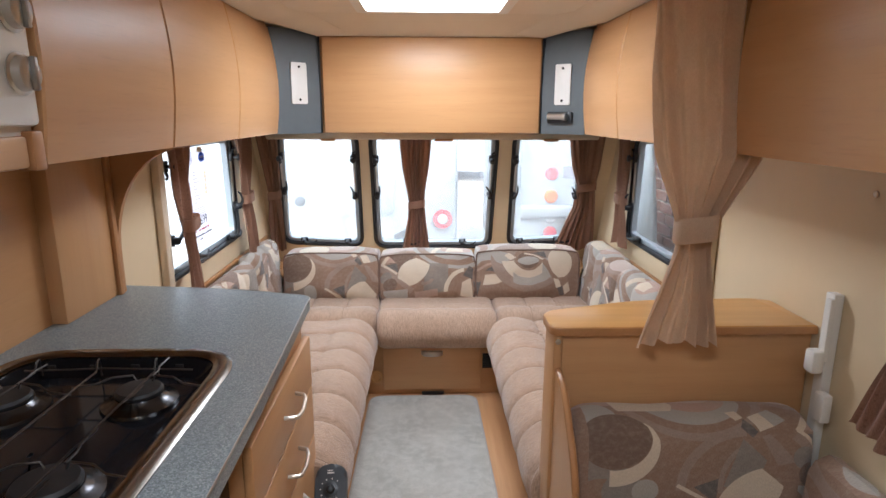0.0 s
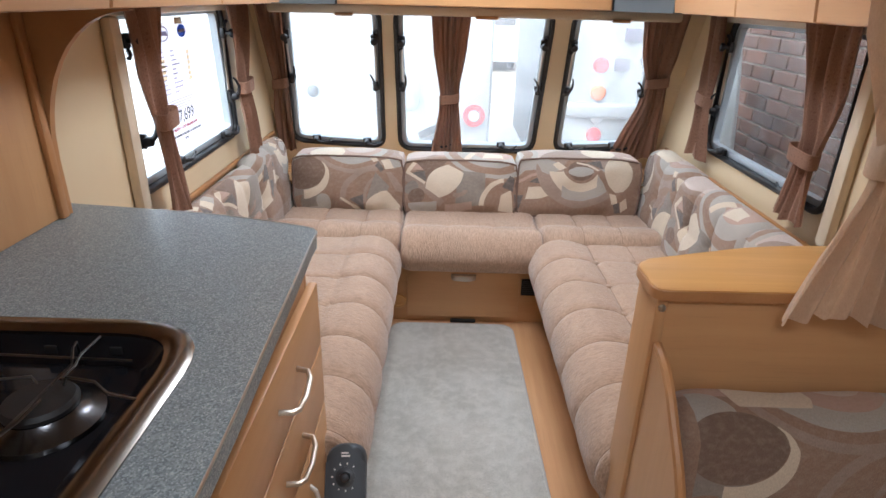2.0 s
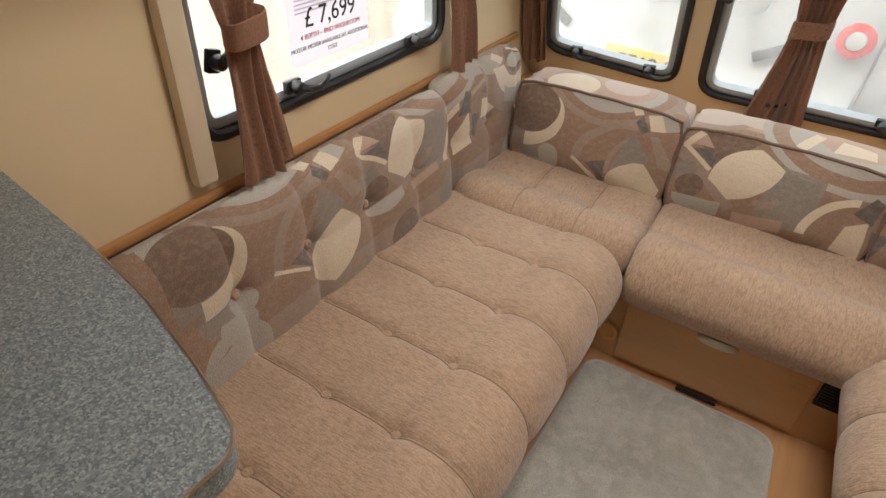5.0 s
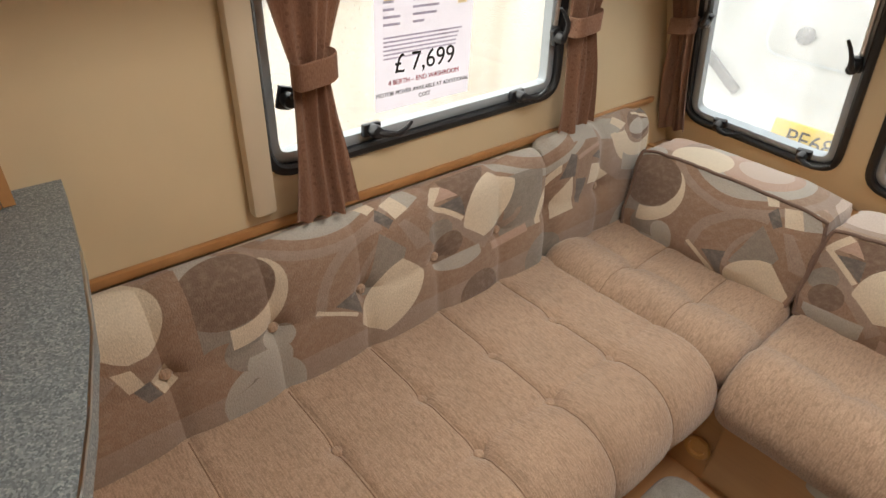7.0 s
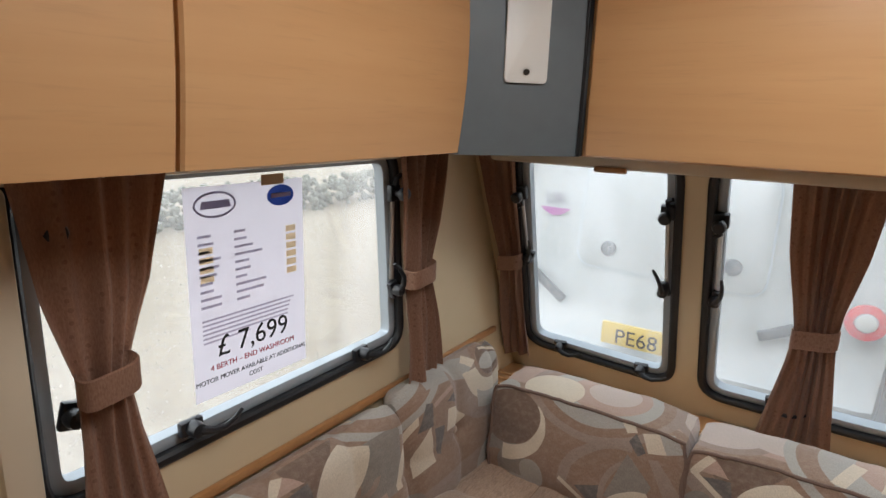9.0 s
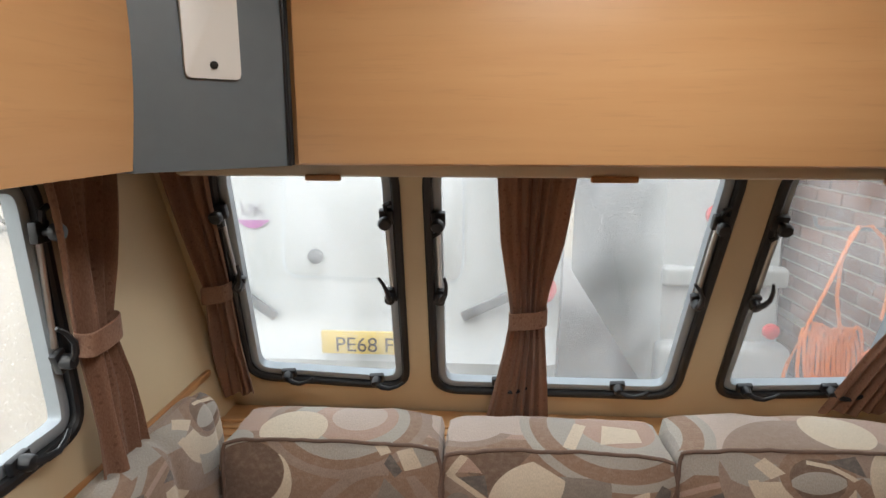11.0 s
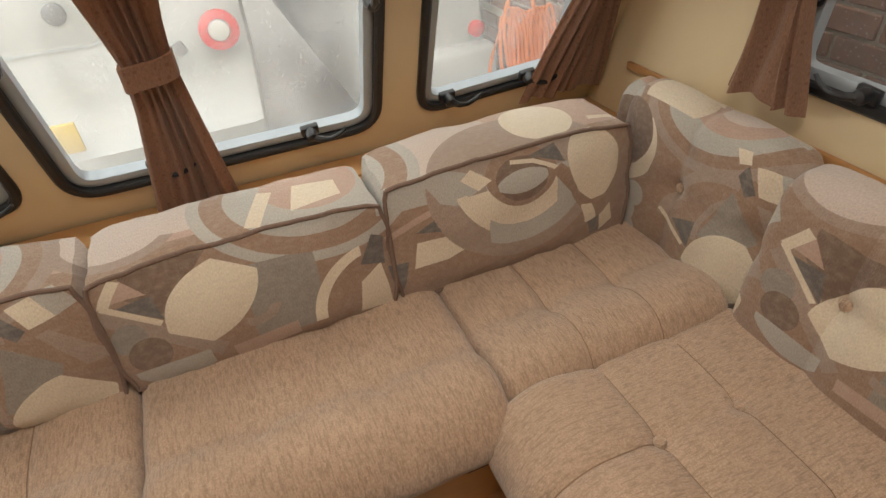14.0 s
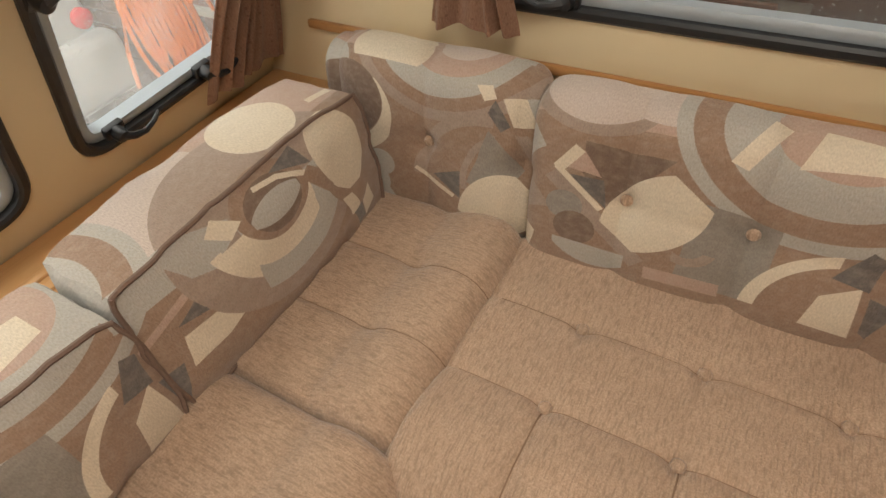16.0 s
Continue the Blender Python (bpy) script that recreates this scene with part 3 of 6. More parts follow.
def ceiling_mesh():
    """Ceiling with coved edges and the holes of the roof lights."""
    bm = bmesh.new()
    xs = [-1.09, -0.30, -0.18, 0.18, 0.30, 1.09]
    ys = [Y0 - 0.04, -0.53, -0.17, 1.02, 1.38, 3.10, 3.62, 4.4]
    for j in range(len(ys) - 1):
        for i in range(len(xs) - 1):
            mid_y, mid_x = (ys[j] + ys[j + 1]) / 2, (xs[i] + xs[i + 1]) / 2
            if 3.10 < mid_y < 3.62 and abs(mid_x) < 0.30:
                continue
            if (1.02 < mid_y < 1.38 or -0.53 < mid_y < -0.17) and abs(mid_x) < 0.18:
                continue
            bm_box(xs[i], xs[i + 1], ys[j], ys[j + 1], ZC, ZC + 0.03, 0, bm)
    # cove along both sides and in front
    for sx in (-1, 1):
        rows = []
        for y in (Y0, 3.62):
            rows.append([(sx * (0.745 - 0.0), y, 1.885)] + [(sx * (0.745 - 0.14 * math.sin(radians(a))), y, 1.885 + 0.045 * (1 - math.cos(radians(a)))) for a in range(15, 91, 15)])
        rows.append([(sx * x, 3.72, z) for x, z in ((0.70, 1.885), (0.66, 1.888), (0.63, 1.893), (0.60, 1.90), (0.575, 1.91), (0.55, 1.92), (0.53, 1.929))])
        rows.append([(sx * x, 3.95, z) for x, z in ((0.545, 1.86), (0.52, 1.862), (0.5, 1.865), (0.47, 1.868), (0.45, 1.87), (0.42, 1.872), (0.4, 1.875))])
        bm_grid(rows, None, False, False, bm)
    bm_grid([[(x, 3.70, 1.929) for x in np.linspace(-0.56, 0.56, 9)], [(x, 3.85, 1.905) for x in np.linspace(-0.55, 0.55, 9)], [(x, 3.975, 1.865) for x in np.linspace(-0.55, 0.55, 9)]], None, False, False, bm)
    return bm


structure("ceiling", ceiling_mesh(), ceil_mat, "cream caravan ceiling with coved edges", "ceiling")


def roof_light(name, x0, x1, y0, y1, label):
    e = thing(name, ((x0 + x1) / 2, (y0 + y1) / 2, ZC), label, "roof light", "", "structure")
    out = round_outline([(x0 - 0.03, y0 - 0.03), (x1 + 0.03, y0 - 0.03), (x1 + 0.03, y1 + 0.03), (x0 - 0.03, y1 + 0.03)], 0.03)
    inn = round_outline([(x0 + 0.012, y0 + 0.012), (x1 - 0.012, y0 + 0.012), (x1 - 0.012, y1 - 0.012), (x0 + 0.012, y1 - 0.012)], 0.03)
    part("window_frame", bm_ring(out, inn, -0.012, 0.09, Matrix.Translation((0, 0, ZC)), None, 0.004), white_mat, e)
    dome = bm_grid([[(x, y, ZC + 0.10 + 0.04 * (1 - (2 * (x - x0) / (x1 - x0) - 1) ** 4) * (1 - (2 * (y - y0) / (y1 - y0) - 1) ** 4)) for x in np.linspace(x0 - 0.03, x1 + 0.03, 13)] for y in np.linspace(y0 - 0.03, y1 + 0.03, 13)])
    ob = part("dome", dome, opal_mat, e, "white translucent dome")
    ob.visible_shadow = False
    return e


opal_mat = plain("opal_dome", (0.8, 0.8, 0.8), 0.4, 0, 0.01, 5, 0)
add_glow_through(opal_mat, 0.8)
roof_light("window_5", -0.29, 0.29, 3.11, 3.61, "large white-framed roof light with opal dome")
# two unseen roof lights, added to house the fill lamps
roof_light("added_window_6", -0.18, 0.18, 1.02, 1.38, "unseen small roof light added over a fill lamp")
roof_light("added_window_7", -0.18, 0.18, -0.53, -0.17, "unseen small roof light added over a fill lamp")

# ---- windows ----


def latch_mesh():
    """A turn latch: foot, round hub and a hooked lever; local z points into the room, the lever along x."""
    bm = bm_box(-0.017, 0.017, -0.011, 0.011, 0, 0.012, 0.003)
    bm_lathe([(0.011, 0.01), (0.012, 0.02), (0.010, 0.028), (0.004, 0.031)], None, 12, bm)
    bm_tube([(0, 0, 0.024), (0.015, 0.003, 0.034), (0.032, 0.005, 0.037), (0.052, 0.001, 0.034), (0.066, -0.006, 0.030)], [0.007, 0.006, 0.0045, 0.004, 0.003], 8, bm)
    return bm


def knob_mesh():
    """A stay clamp knob: foot, stem and a fluted wheel."""
    bm = bm_box(-0.014, 0.014, -0.016, 0.016, 0, 0.014, 0.003)
    bm_lathe([(0.006, 0.01), (0.006, 0.026), (0.013, 0.028), (0.014, 0.036), (0.011, 0.041), (0.003, 0.042)], None, 12, bm)
    bm_tube([(0, 0.012, 0.01), (0.0, 0.03, 0.014), (-0.012, 0.036, 0.016)], 0.005, 6, bm)
    return bm


def shared(bm, name, material):
    me = bpy.data.meshes.new(name)
    bmesh.ops.recalc_face_normals(bm, faces=bm.faces[:])
    bm.to_mesh(me)
    bm.free()
    me.materials.append(material)
    for q in me.polygons:
        q.use_smooth = True
    me.set_sharp_from_angle(angle=radians(38))
    return me


LATCH, KNOB = shared(latch_mesh(), "latch", blackp_mat), shared(knob_mesh(), "stay_knob", blackp_mat)


def window(name, outline, wall_m, base, label, latches, knobs, stays, wide=0.018):
    """An acrylic window: black rubber seal, grey inner frame, double pane, latches, stays. wall_m: plane to room, depth outwards."""
    e = thing(name, base, label, "window", "", "structure")
    seal_out, seal_in = grow(outline, 0.004), grow(outline, -wide)
    part("rubber_seal", bm_ring(seal_out, seal_in, 0.006, -0.012, wall_m, None, -0.005), black_mat, e, "black rubber seal")
    part("window_frame", bm_ring(grow(outline, -wide + 0.002), grow(outline, -wide - 0.022), 0.034, 0.004, wall_m, None, -0.003), greyframe_mat, e, "grey inner frame")
    ob = part("pane", bm_prism(grow(outline, -0.004), 0.006, wall_m @ Matrix.Translation((0, 0, 0.034))), pane_mat, e, "clear acrylic pane", None, False)
    ob.visible_shadow = False
    for x, y, turn in latches:
        part("latch", LATCH, None, e, "black plastic latch", wall_m @ pose(x, y, -0.002, 180, 0, turn) @ Matrix.Scale(1.3, 4))
    for x, y, turn in knobs:
        part("stay_knob", KNOB, None, e, "black plastic knob", wall_m @ pose(x, y, -0.002, 180, 0, turn) @ Matrix.Scale(1.25, 4))
    for x, y0, y1, lean in stays:
        part("stay", bm_tube([wall_m @ Vector((x, y0, -0.004)), wall_m @ Vector((x + lean, y1, -0.002))], 0.006, 8), steel_mat, e, "thin metal stay")
    return e


def fs(z):
    """Distance along the front wall for a height."""
    return (z - 0.2) * LEN


window("window_1", FRONT_WINS[0], M_FRONT, (-0.66, 4.55, 0.68), "tinted acrylic window with black rubber seal",
       [(-0.79, fs(0.735), 5), (-0.52, fs(0.725), 5), (-0.452, fs(1.03), 100), (-0.86, fs(1.06), 70)], [(-0.443, fs(1.26), 180), (-0.856, fs(1.27), 0)], [(-0.445, fs(1.25), fs(1.05), -0.003), (-0.86, fs(1.25), fs(1.08), -0.01)])
window("window_2", FRONT_WINS[1], M_FRONT, (0.02, 4.57, 0.67), "wide acrylic window with black rubber seal",
       [(-0.15, fs(0.725), 5), (0.20, fs(0.72), 5), (-0.318, fs(1.03), 75), (0.352, fs(1.03), 105)], [(-0.316, fs(1.255), 0), (0.350, fs(1.255), 180)], [(-0.318, fs(1.25), fs(1.05), 0), (0.352, fs(1.25), fs(1.05), 0)])
window("window_3", FRONT_WINS[2], M_FRONT, (0.68, 4.55, 0.68), "acrylic window with black rubber seal",
       [(0.565, fs(0.725), 5), (0.80, fs(0.735), 5), (0.496, fs(1.03), 75), (0.865, fs(1.03), 110)], [(0.488, fs(1.255), 0)], [(0.494, fs(1.25), fs(1.05), 0.002)])
window("window_4", LEFT_WIN, M_LEFT, (-XL, 3.56, 0.88), "side window with black seal and price sheet",
       [(3.36, 0.925, 0), (3.81, 0.915, 5), (3.935, 1.045, 110), (3.17, 1.03, 75)], [(3.93, 1.29, 180), (3.165, 1.31, 0)], [(3.933, 1.28, 1.07, 0.004)])
window("window_8", SIDE_WIN, M_RIGHT, (XW, 3.6, 0.84), "side window with black rubber seal",
       [(3.30, 0.885, 0), (3.87, 0.88, 5), (4.015, 1.02, 110)], [(4.0, 1.28, 180)], [(4.005, 1.27, 1.05, 0.005)])
window("window_9", DIN_WIN, M_RIGHT, (XW, 1.62, 0.84), "dinette window with black rubber seal", [(1.40, 0.885, 0), (1.85, 0.885, 0)], [], [])

# blind cassettes and upright trims beside the windows
structure("trim_front_blind", bm_box(-0.90, 0.93, 4.235, 4.325, 1.362, 1.402, 0.012), trim_mat, "cream blind cassette above the front windows", "trim")
for i, (x0, x1) in enumerate(((-0.60, -0.52), (0.02, 0.12), (0.62, 0.70))):
    b = tagged(part("blind_pull", bm_box(x0, x1, 4.226, 4.240, 1.354, 1.368, 0.004), wood_edge), "small brown blind pull tab under the cassette", "blind pull", "front blind pulls")
for sx, nm, w, ya, yb, zb, zr in ((-1, "trim_left", XL, 3.072, 4.05, 0.81, 0.782), (1, "trim_right", XW, 3.085, 4.14, 0.775, 0.748)):
    xa, xb = sorted((sx * w, sx * (w - 0.032)))
    structure(nm + "_blind", bm_box(xa, xb, ya + 0.015, yb, 1.374, 1.404, 0.008), trim_mat, "cream blind cassette above the side window", "trim")
    structure(nm + "_upright", bm_box(xa, xb, ya, ya + 0.050, zb, 1.374, 0.010), trim_mat, "cream upright blind channel", "trim")
    xa, xb = sorted((sx * w, sx * (w - 0.016)))
    structure(nm + "_rail", bm_box(xa, xb, 2.64, 4.50, zr - 0.02, zr, 0.005), wood_edge, "narrow beech rail along the side wall", "trim")


def ledge():
    bm = bm_box(-XW, XW, 4.28, front_y(0.6), 0.565, 0.585, 0.004)
    for k in range(4):
        bm_box(-XW + 0.06, XW - 0.06, 4.43 + k * 0.042, 4.452 + k * 0.042, 0.584, 0.592, 0.003, bm)
    return bm


structure("trim_front_ledge", ledge(), wood_x, "ribbed beech ledge behind the front seat", "trim")

# ---- front bulkhead and lockers ----
LB, LT = 1.405, 1.885


def door_front(y0, y1, side):
    """A locker door with a softly bowed face."""
    rows = []
    for z in np.linspace(LB + 0.004, LT - 0.006, 13):
        t = (z - LB) / (LT - LB)
        x = 0.728 - 0.022 * math.sin(math.pi * t) + 0.018 * t * t
        rows.append([(side * x, y0, z), (side * (x - 0.004), y0 + 0.004, z), (side * (x - 0.004), y1 - 0.004, z), (side * x, y1, z), (side * (x + 0.018), y1, z), (side * (x + 0.018), y0, z)])
    return bm_grid(rows, None, True, True)


def locker(y0, y1, side, label):
    e = thing("overhead_locker", (side * 0.9, (y0 + y1) / 2, LB), label, "locker", "overhead lockers")
    xa, xb = sorted((side * 0.752, side * (XW if side > 0 else XL)))
    part("body", bm_box(xa, xb, y0, y1, LB, ZC, 0.002), wood_y, e)
    part("door", door_front(y0 + 0.0025, y1 - 0.0025, side), wood_y, e, "plain bowed beech door")
    return e


for y0, y1 in ((3.205, 3.80), (2.63, 3.205), (2.07, 2.63)):
    locker(y0, y1, -1, "beech overhead locker with closed bowed door")
for y0, y1 in ((3.295, 3.79), (2.895, 3.295), (2.41, 2.895), (1.70, 2.40), (1.00, 1.70), (0.3, 1.0)):
    locker(y0, y1, 1, "beech overhead locker with closed bowed door")

bulk = thing("front_locker", (0, 4.05, LB), "wide beech front locker above the windows", "locker")
part("door", bm_box(-0.532, 0.538, 3.968, 3.988, LB + 0.003, 1.862, 0.005), wood_x, bulk, "plain beech door")
part("body", bm_box(-0.545, 0.551, 3.990, 4.30, LB, 1.93, 0.003), wood_x, bulk)


def corner_panel(side):
    e = thing("corner_panel", (side * 0.64, 3.89, LB), "blue-grey slanted corner locker panel", "panel", "grey corner panels")
    pts = [(0.547, 3.972), (0.722, 3.795), (0.99, 3.81), (0.99, 4.25), (0.56, 4.25)]
    rows = []
    for z, s in ((LB, 0), (1.6, -0.004), (1.75, 0.004), (1.885, 0.016)):
        rows.append([(side * (x + (s if i < 2 else 0)), y + (s * 0.6 if i < 2 else 0), z) for i, (x, y) in enumerate(pts)])
    part("body", bm_grid(rows, None, True, True), grey_mat, e)
    strip = bm_box(side * 0.545 - 0.003, side * 0.545 + 0.003, 3.964, 3.972, LB, 1.86, 0.002)
    part("edging", strip, black_mat, e, "dark edging strip")
    d = Vector((0.175 * side, -0.177, 0)).normalized()
    nrm = Vector((-0.177 * side, -0.175, 0)).normalized()
    c = Vector((side * 0.634, 3.884, 1.64))
    m = Matrix(((d.x * 1, 0, nrm.x, c.x), (d.y * 1, 0, nrm.y, c.y), (0, 1, 0, c.z), (0, 0, 0, 1)))
    part("backing_plate", bm_prism(round_outline([(-0.043, -0.095), (0.043, -0.095), (0.043, 0.095), (-0.043, 0.095)], 0.008, 4), 0.006, m @ Matrix.Translation((0, 0, 0.004)), 0.002), white_mat, e, "white lamp backing plate")
    for zz in (-0.075, 0.075):
        # near-black discs in place of shaded screw holes
        part("screw", bm_lathe([(0.006, 0), (0.006, 0.003), (0.003, 0.0045)], m @ Matrix.Translation((0, zz, 0.0105)), 10), dark_mat, e, "dark disc for the shade in a screw hole")
    return e, m


corner_panel(-1)
_, mr = corner_panel(1)
spot = thing("reading_light", (0.63, 3.86, 1.47), "black and chrome swivel reading light on the corner panel", "reading light")
part("mount", bm_prism(round_outline([(-0.075, -0.028), (0.062, -0.028), (0.062, 0.028), (-0.075, 0.028)], 0.008, 4), 0.014, mr @ Matrix.Translation((0, -0.155, 0.003)), 0.004), blackp_mat, spot)
part("barrel", bm_lathe([(0.010, -0.055), (0.015, -0.05), (0.016, 0.02), (0.019, 0.035), (0.018, 0.05), (0.012, 0.052)], mr @ pose(-0.01, -0.15, 0.028, 0, 90, 0), 14), steel_mat, spot, "chrome lamp barrel")

# ---- seats ----
PITCH, ROW0 = 0.212, 3.680


def resample(pts, k):
    p = np.array(pts, float)
    d = np.concatenate([[0], np.cumsum(np.hypot(*(p[1:] - p[:-1]).T))])
    s = np.linspace(0, d[-1], k)
    return np.stack([np.interp(s, d, p[:, 0]), np.interp(s, d, p[:, 1])], 1), s


def seat_profile():
    """From the back over the top and round the nose, in (distance from the middle, height)."""
    pts = [(0.90, 0.40), (0.895, 0.437), (0.865, 0.450), (0.70, 0.452), (0.53, 0.452), (0.47, 0.458)]
    pts += [(0.415 + 0.118 * math.cos(radians(a)), 0.345 + 0.118 * math.sin(radians(a))) for a in range(80, 196, 10)]
    return pts + [(0.320, 0.265), (0.345, 0.235), (0.39, 0.222), (0.46, 0.220)]


def side_seat(side, label):
    e = thing("bench_cushion", (side * 0.62, 3.2, 0.22), label, "seat cushion", "lounge seat cushions")
    prof, s = resample(seat_profile(), 116)
    tang = np.gradient(prof, axis=0)
    nrm = np.stack([tang[:, 1], -tang[:, 0]], 1)
    nrm /= np.linalg.norm(nrm, axis=1)[:, None]
    if nrm[20, 1] < 0:
        nrm = -nrm
    ya, yb = 2.585, 3.882
    ys = np.linspace(ya, yb, 240)
    seams = {}
    rows = []
    for y in ys:
        d = abs((y - ROW0 + PITCH / 2) % PITCH - PITCH / 2)
        endd = min(y - ya, yb - y)
        row = []
        for (x, z), nn in zip(prof, nrm):
            nose = 1.0 if z < 0.445 and x < 0.6 else max(0, min(1, (0.53 - x) / 0.08))
            back = x > 0.88
            # right bench: shallower cross seams imitate how the light flattens them
            h = (0.011 + 0.005 * nose) * (1 if side < 0 else 0.35 + 0.65 * nose) * (1 - math.exp(-d / (0.008 + 0.010 * nose))) * (0 if back else 1)
            if not nose > 0.9:
                for bx in ((0.667, 0.490) if side < 0 else (0.708, 0.532)):
                    h -= ((0.002 if bx > 0.6 else 0.006) if side < 0 else 0.006) * math.exp(-(abs(x - bx) / 0.009))
                    h -= 0.014 * math.exp(-((x - bx) ** 2 + d * d) / 0.022 ** 2)
            h -= (0.008 if x > 0.82 else 0.030) * math.exp(-endd / 0.012)
            h += 0.003 * noise.noise((x * 9, y * 9, side * 3.0))
            row.append((side * (x + nn[0] * h), y, z + nn[1] * h))
        rows.append(row)
        kk = round((ROW0 - y) / PITCH)
        if d < 0.004 and endd > 0.03 and kk not in seams:
            seams[kk] = [Vector(q) + Vector((0, 0, 0.0005)) for q, pp in zip(row, prof) if pp[0] < 0.86 and pp[1] > 0.25]
    part("cover", bm_grid(rows, None, True, True), seat_mat, e, "beige corduroy cover")
    if side > 0:
        # dark crease lines stop at the nose, since light hides them behind it
        seams = {k: [q for q in line if abs(q.x) < 0.53] for k, line in seams.items()}
        for bx in (0.708, 0.532):
            i = min(range(40, 80), key=lambda k: abs(prof[k][0] - bx)) if bx < 0.6 else min(range(60), key=lambda k: abs(prof[k][0] - bx) + (prof[k][1] < 0.44))
            part("seam", bm_tube([Vector(r[i]) + Vector((0, 0, 0.0004)) for r in rows[6:-6:3]], 0.0012, 5), seam_mat, e, "stitched seam with a dark crease line")
    for line in seams.values():
        part("seam", bm_tube(line, 0.0016, 5), seam_mat, e, "stitched seam with a dark crease line")
    for j in range(6):
        for bx in ((0.667, 0.490) if side < 0 else (0.708, 0.532)):
            y = ROW0 - j * PITCH
            if y > 2.63:
                part("button", bm_lathe([(0.012, 0), (0.012, 0.004), (0.009, 0.008), (0.002, 0.0095)], pose(side * bx, y, 0.441), 12), seat_mat, e)
    return e


side_seat(-1, "long beige buttoned seat cushion with rolled front")
side_seat(1, "long beige buttoned seat cushion with rolled front")


def front_seat(x0, x1, nose_y, low, label, seams):
    e = thing("front_seat_cushion", ((x0 + x1) / 2, 4.05, 0.2), label, "seat cushion", "front seat cushions")
    top = 0.462
    pts = [(4.34, 0.30), (4.335, 0.44), (4.30, top), (4.10, top), (nose_y + 0.15, top)]
    r = 0.095 if low < 0.35 else 0.045
    pts += [(nose_y + r + r * math.cos(radians(a)), top + 0.004 - r + r * math.sin(radians(a))) for a in range(90, 181, 10)]
    pts += [(nose_y + 0.004, low + 0.05), (nose_y + 0.02, low + 0.012), (nose_y + 0.05, low)]
    prof, s = resample(pts, 46)
    tang = np.gradient(prof, axis=0)
    nrm = np.stack([tang[:, 1], -tang[:, 0]], 1)
    nrm /= np.linalg.norm(nrm, axis=1)[:, None]
    if nrm[15, 1] < 0:
        nrm = -nrm
    rows = []
    for x in np.linspace(x0, x1, max(24, int((x1 - x0) * 110))):
        endd = min(x - x0, x1 - x)
        row = []
        for (y, z), nn in zip(prof, nrm):
            h = -0.028 * math.exp(-endd / 0.014) + 0.003 * noise.noise((x * 8, y * 8, 1.5)) + 0.012
            nose = max(0, min(1, (nose_y + 0.17 - y) / 0.1))
            for sx in seams:
                h -= ((0.012 if low > 0.35 else 0.004) if z > 0.43 else 0.003) * math.exp(-abs(x - sx) / 0.012) * (0.4 + 0.6 * (1 - nose))
                h -= 0.012 * math.exp(-((x - sx) ** 2 + (y - nose_y - 0.13) ** 2) / 0.022 ** 2)
            h += 0.020 * nose
            h -= 0.011 * math.exp(-abs(y - nose_y - 0.15) / 0.016)
            row.append((x, y + nn[0] * h, z + nn[1] * h))
        rows.append(row)
    part("cover", bm_grid(rows, None, True, True), front_seat_mat, e, "beige corduroy cover")
    for sx in (seams if low > 0.35 else ()):
        near = min(rows, key=lambda r: abs(r[0][0] - sx))
        line = [Vector(q) + Vector((0, 0, 0.0008)) for q in near if q[2] > 0.43 and q[1] < 4.28]
        part("seam", bm_tube(line, 0.0010, 5), seam_mat, e, "stitched seam with a dark crease line")
    return e


front_seat(-0.288, 0.345, 3.852, 0.318, "deep beige front seat cushion with rolled edge", (-0.085, 0.13))
front_seat(-0.875, -0.292, 3.890, 0.36, "beige corner seat cushion beside the front cushion", (-0.66, -0.47))
front_seat(0.349, 0.885, 3.890, 0.36, "beige corner seat cushion beside the front cushion", (0.53, 0.70))


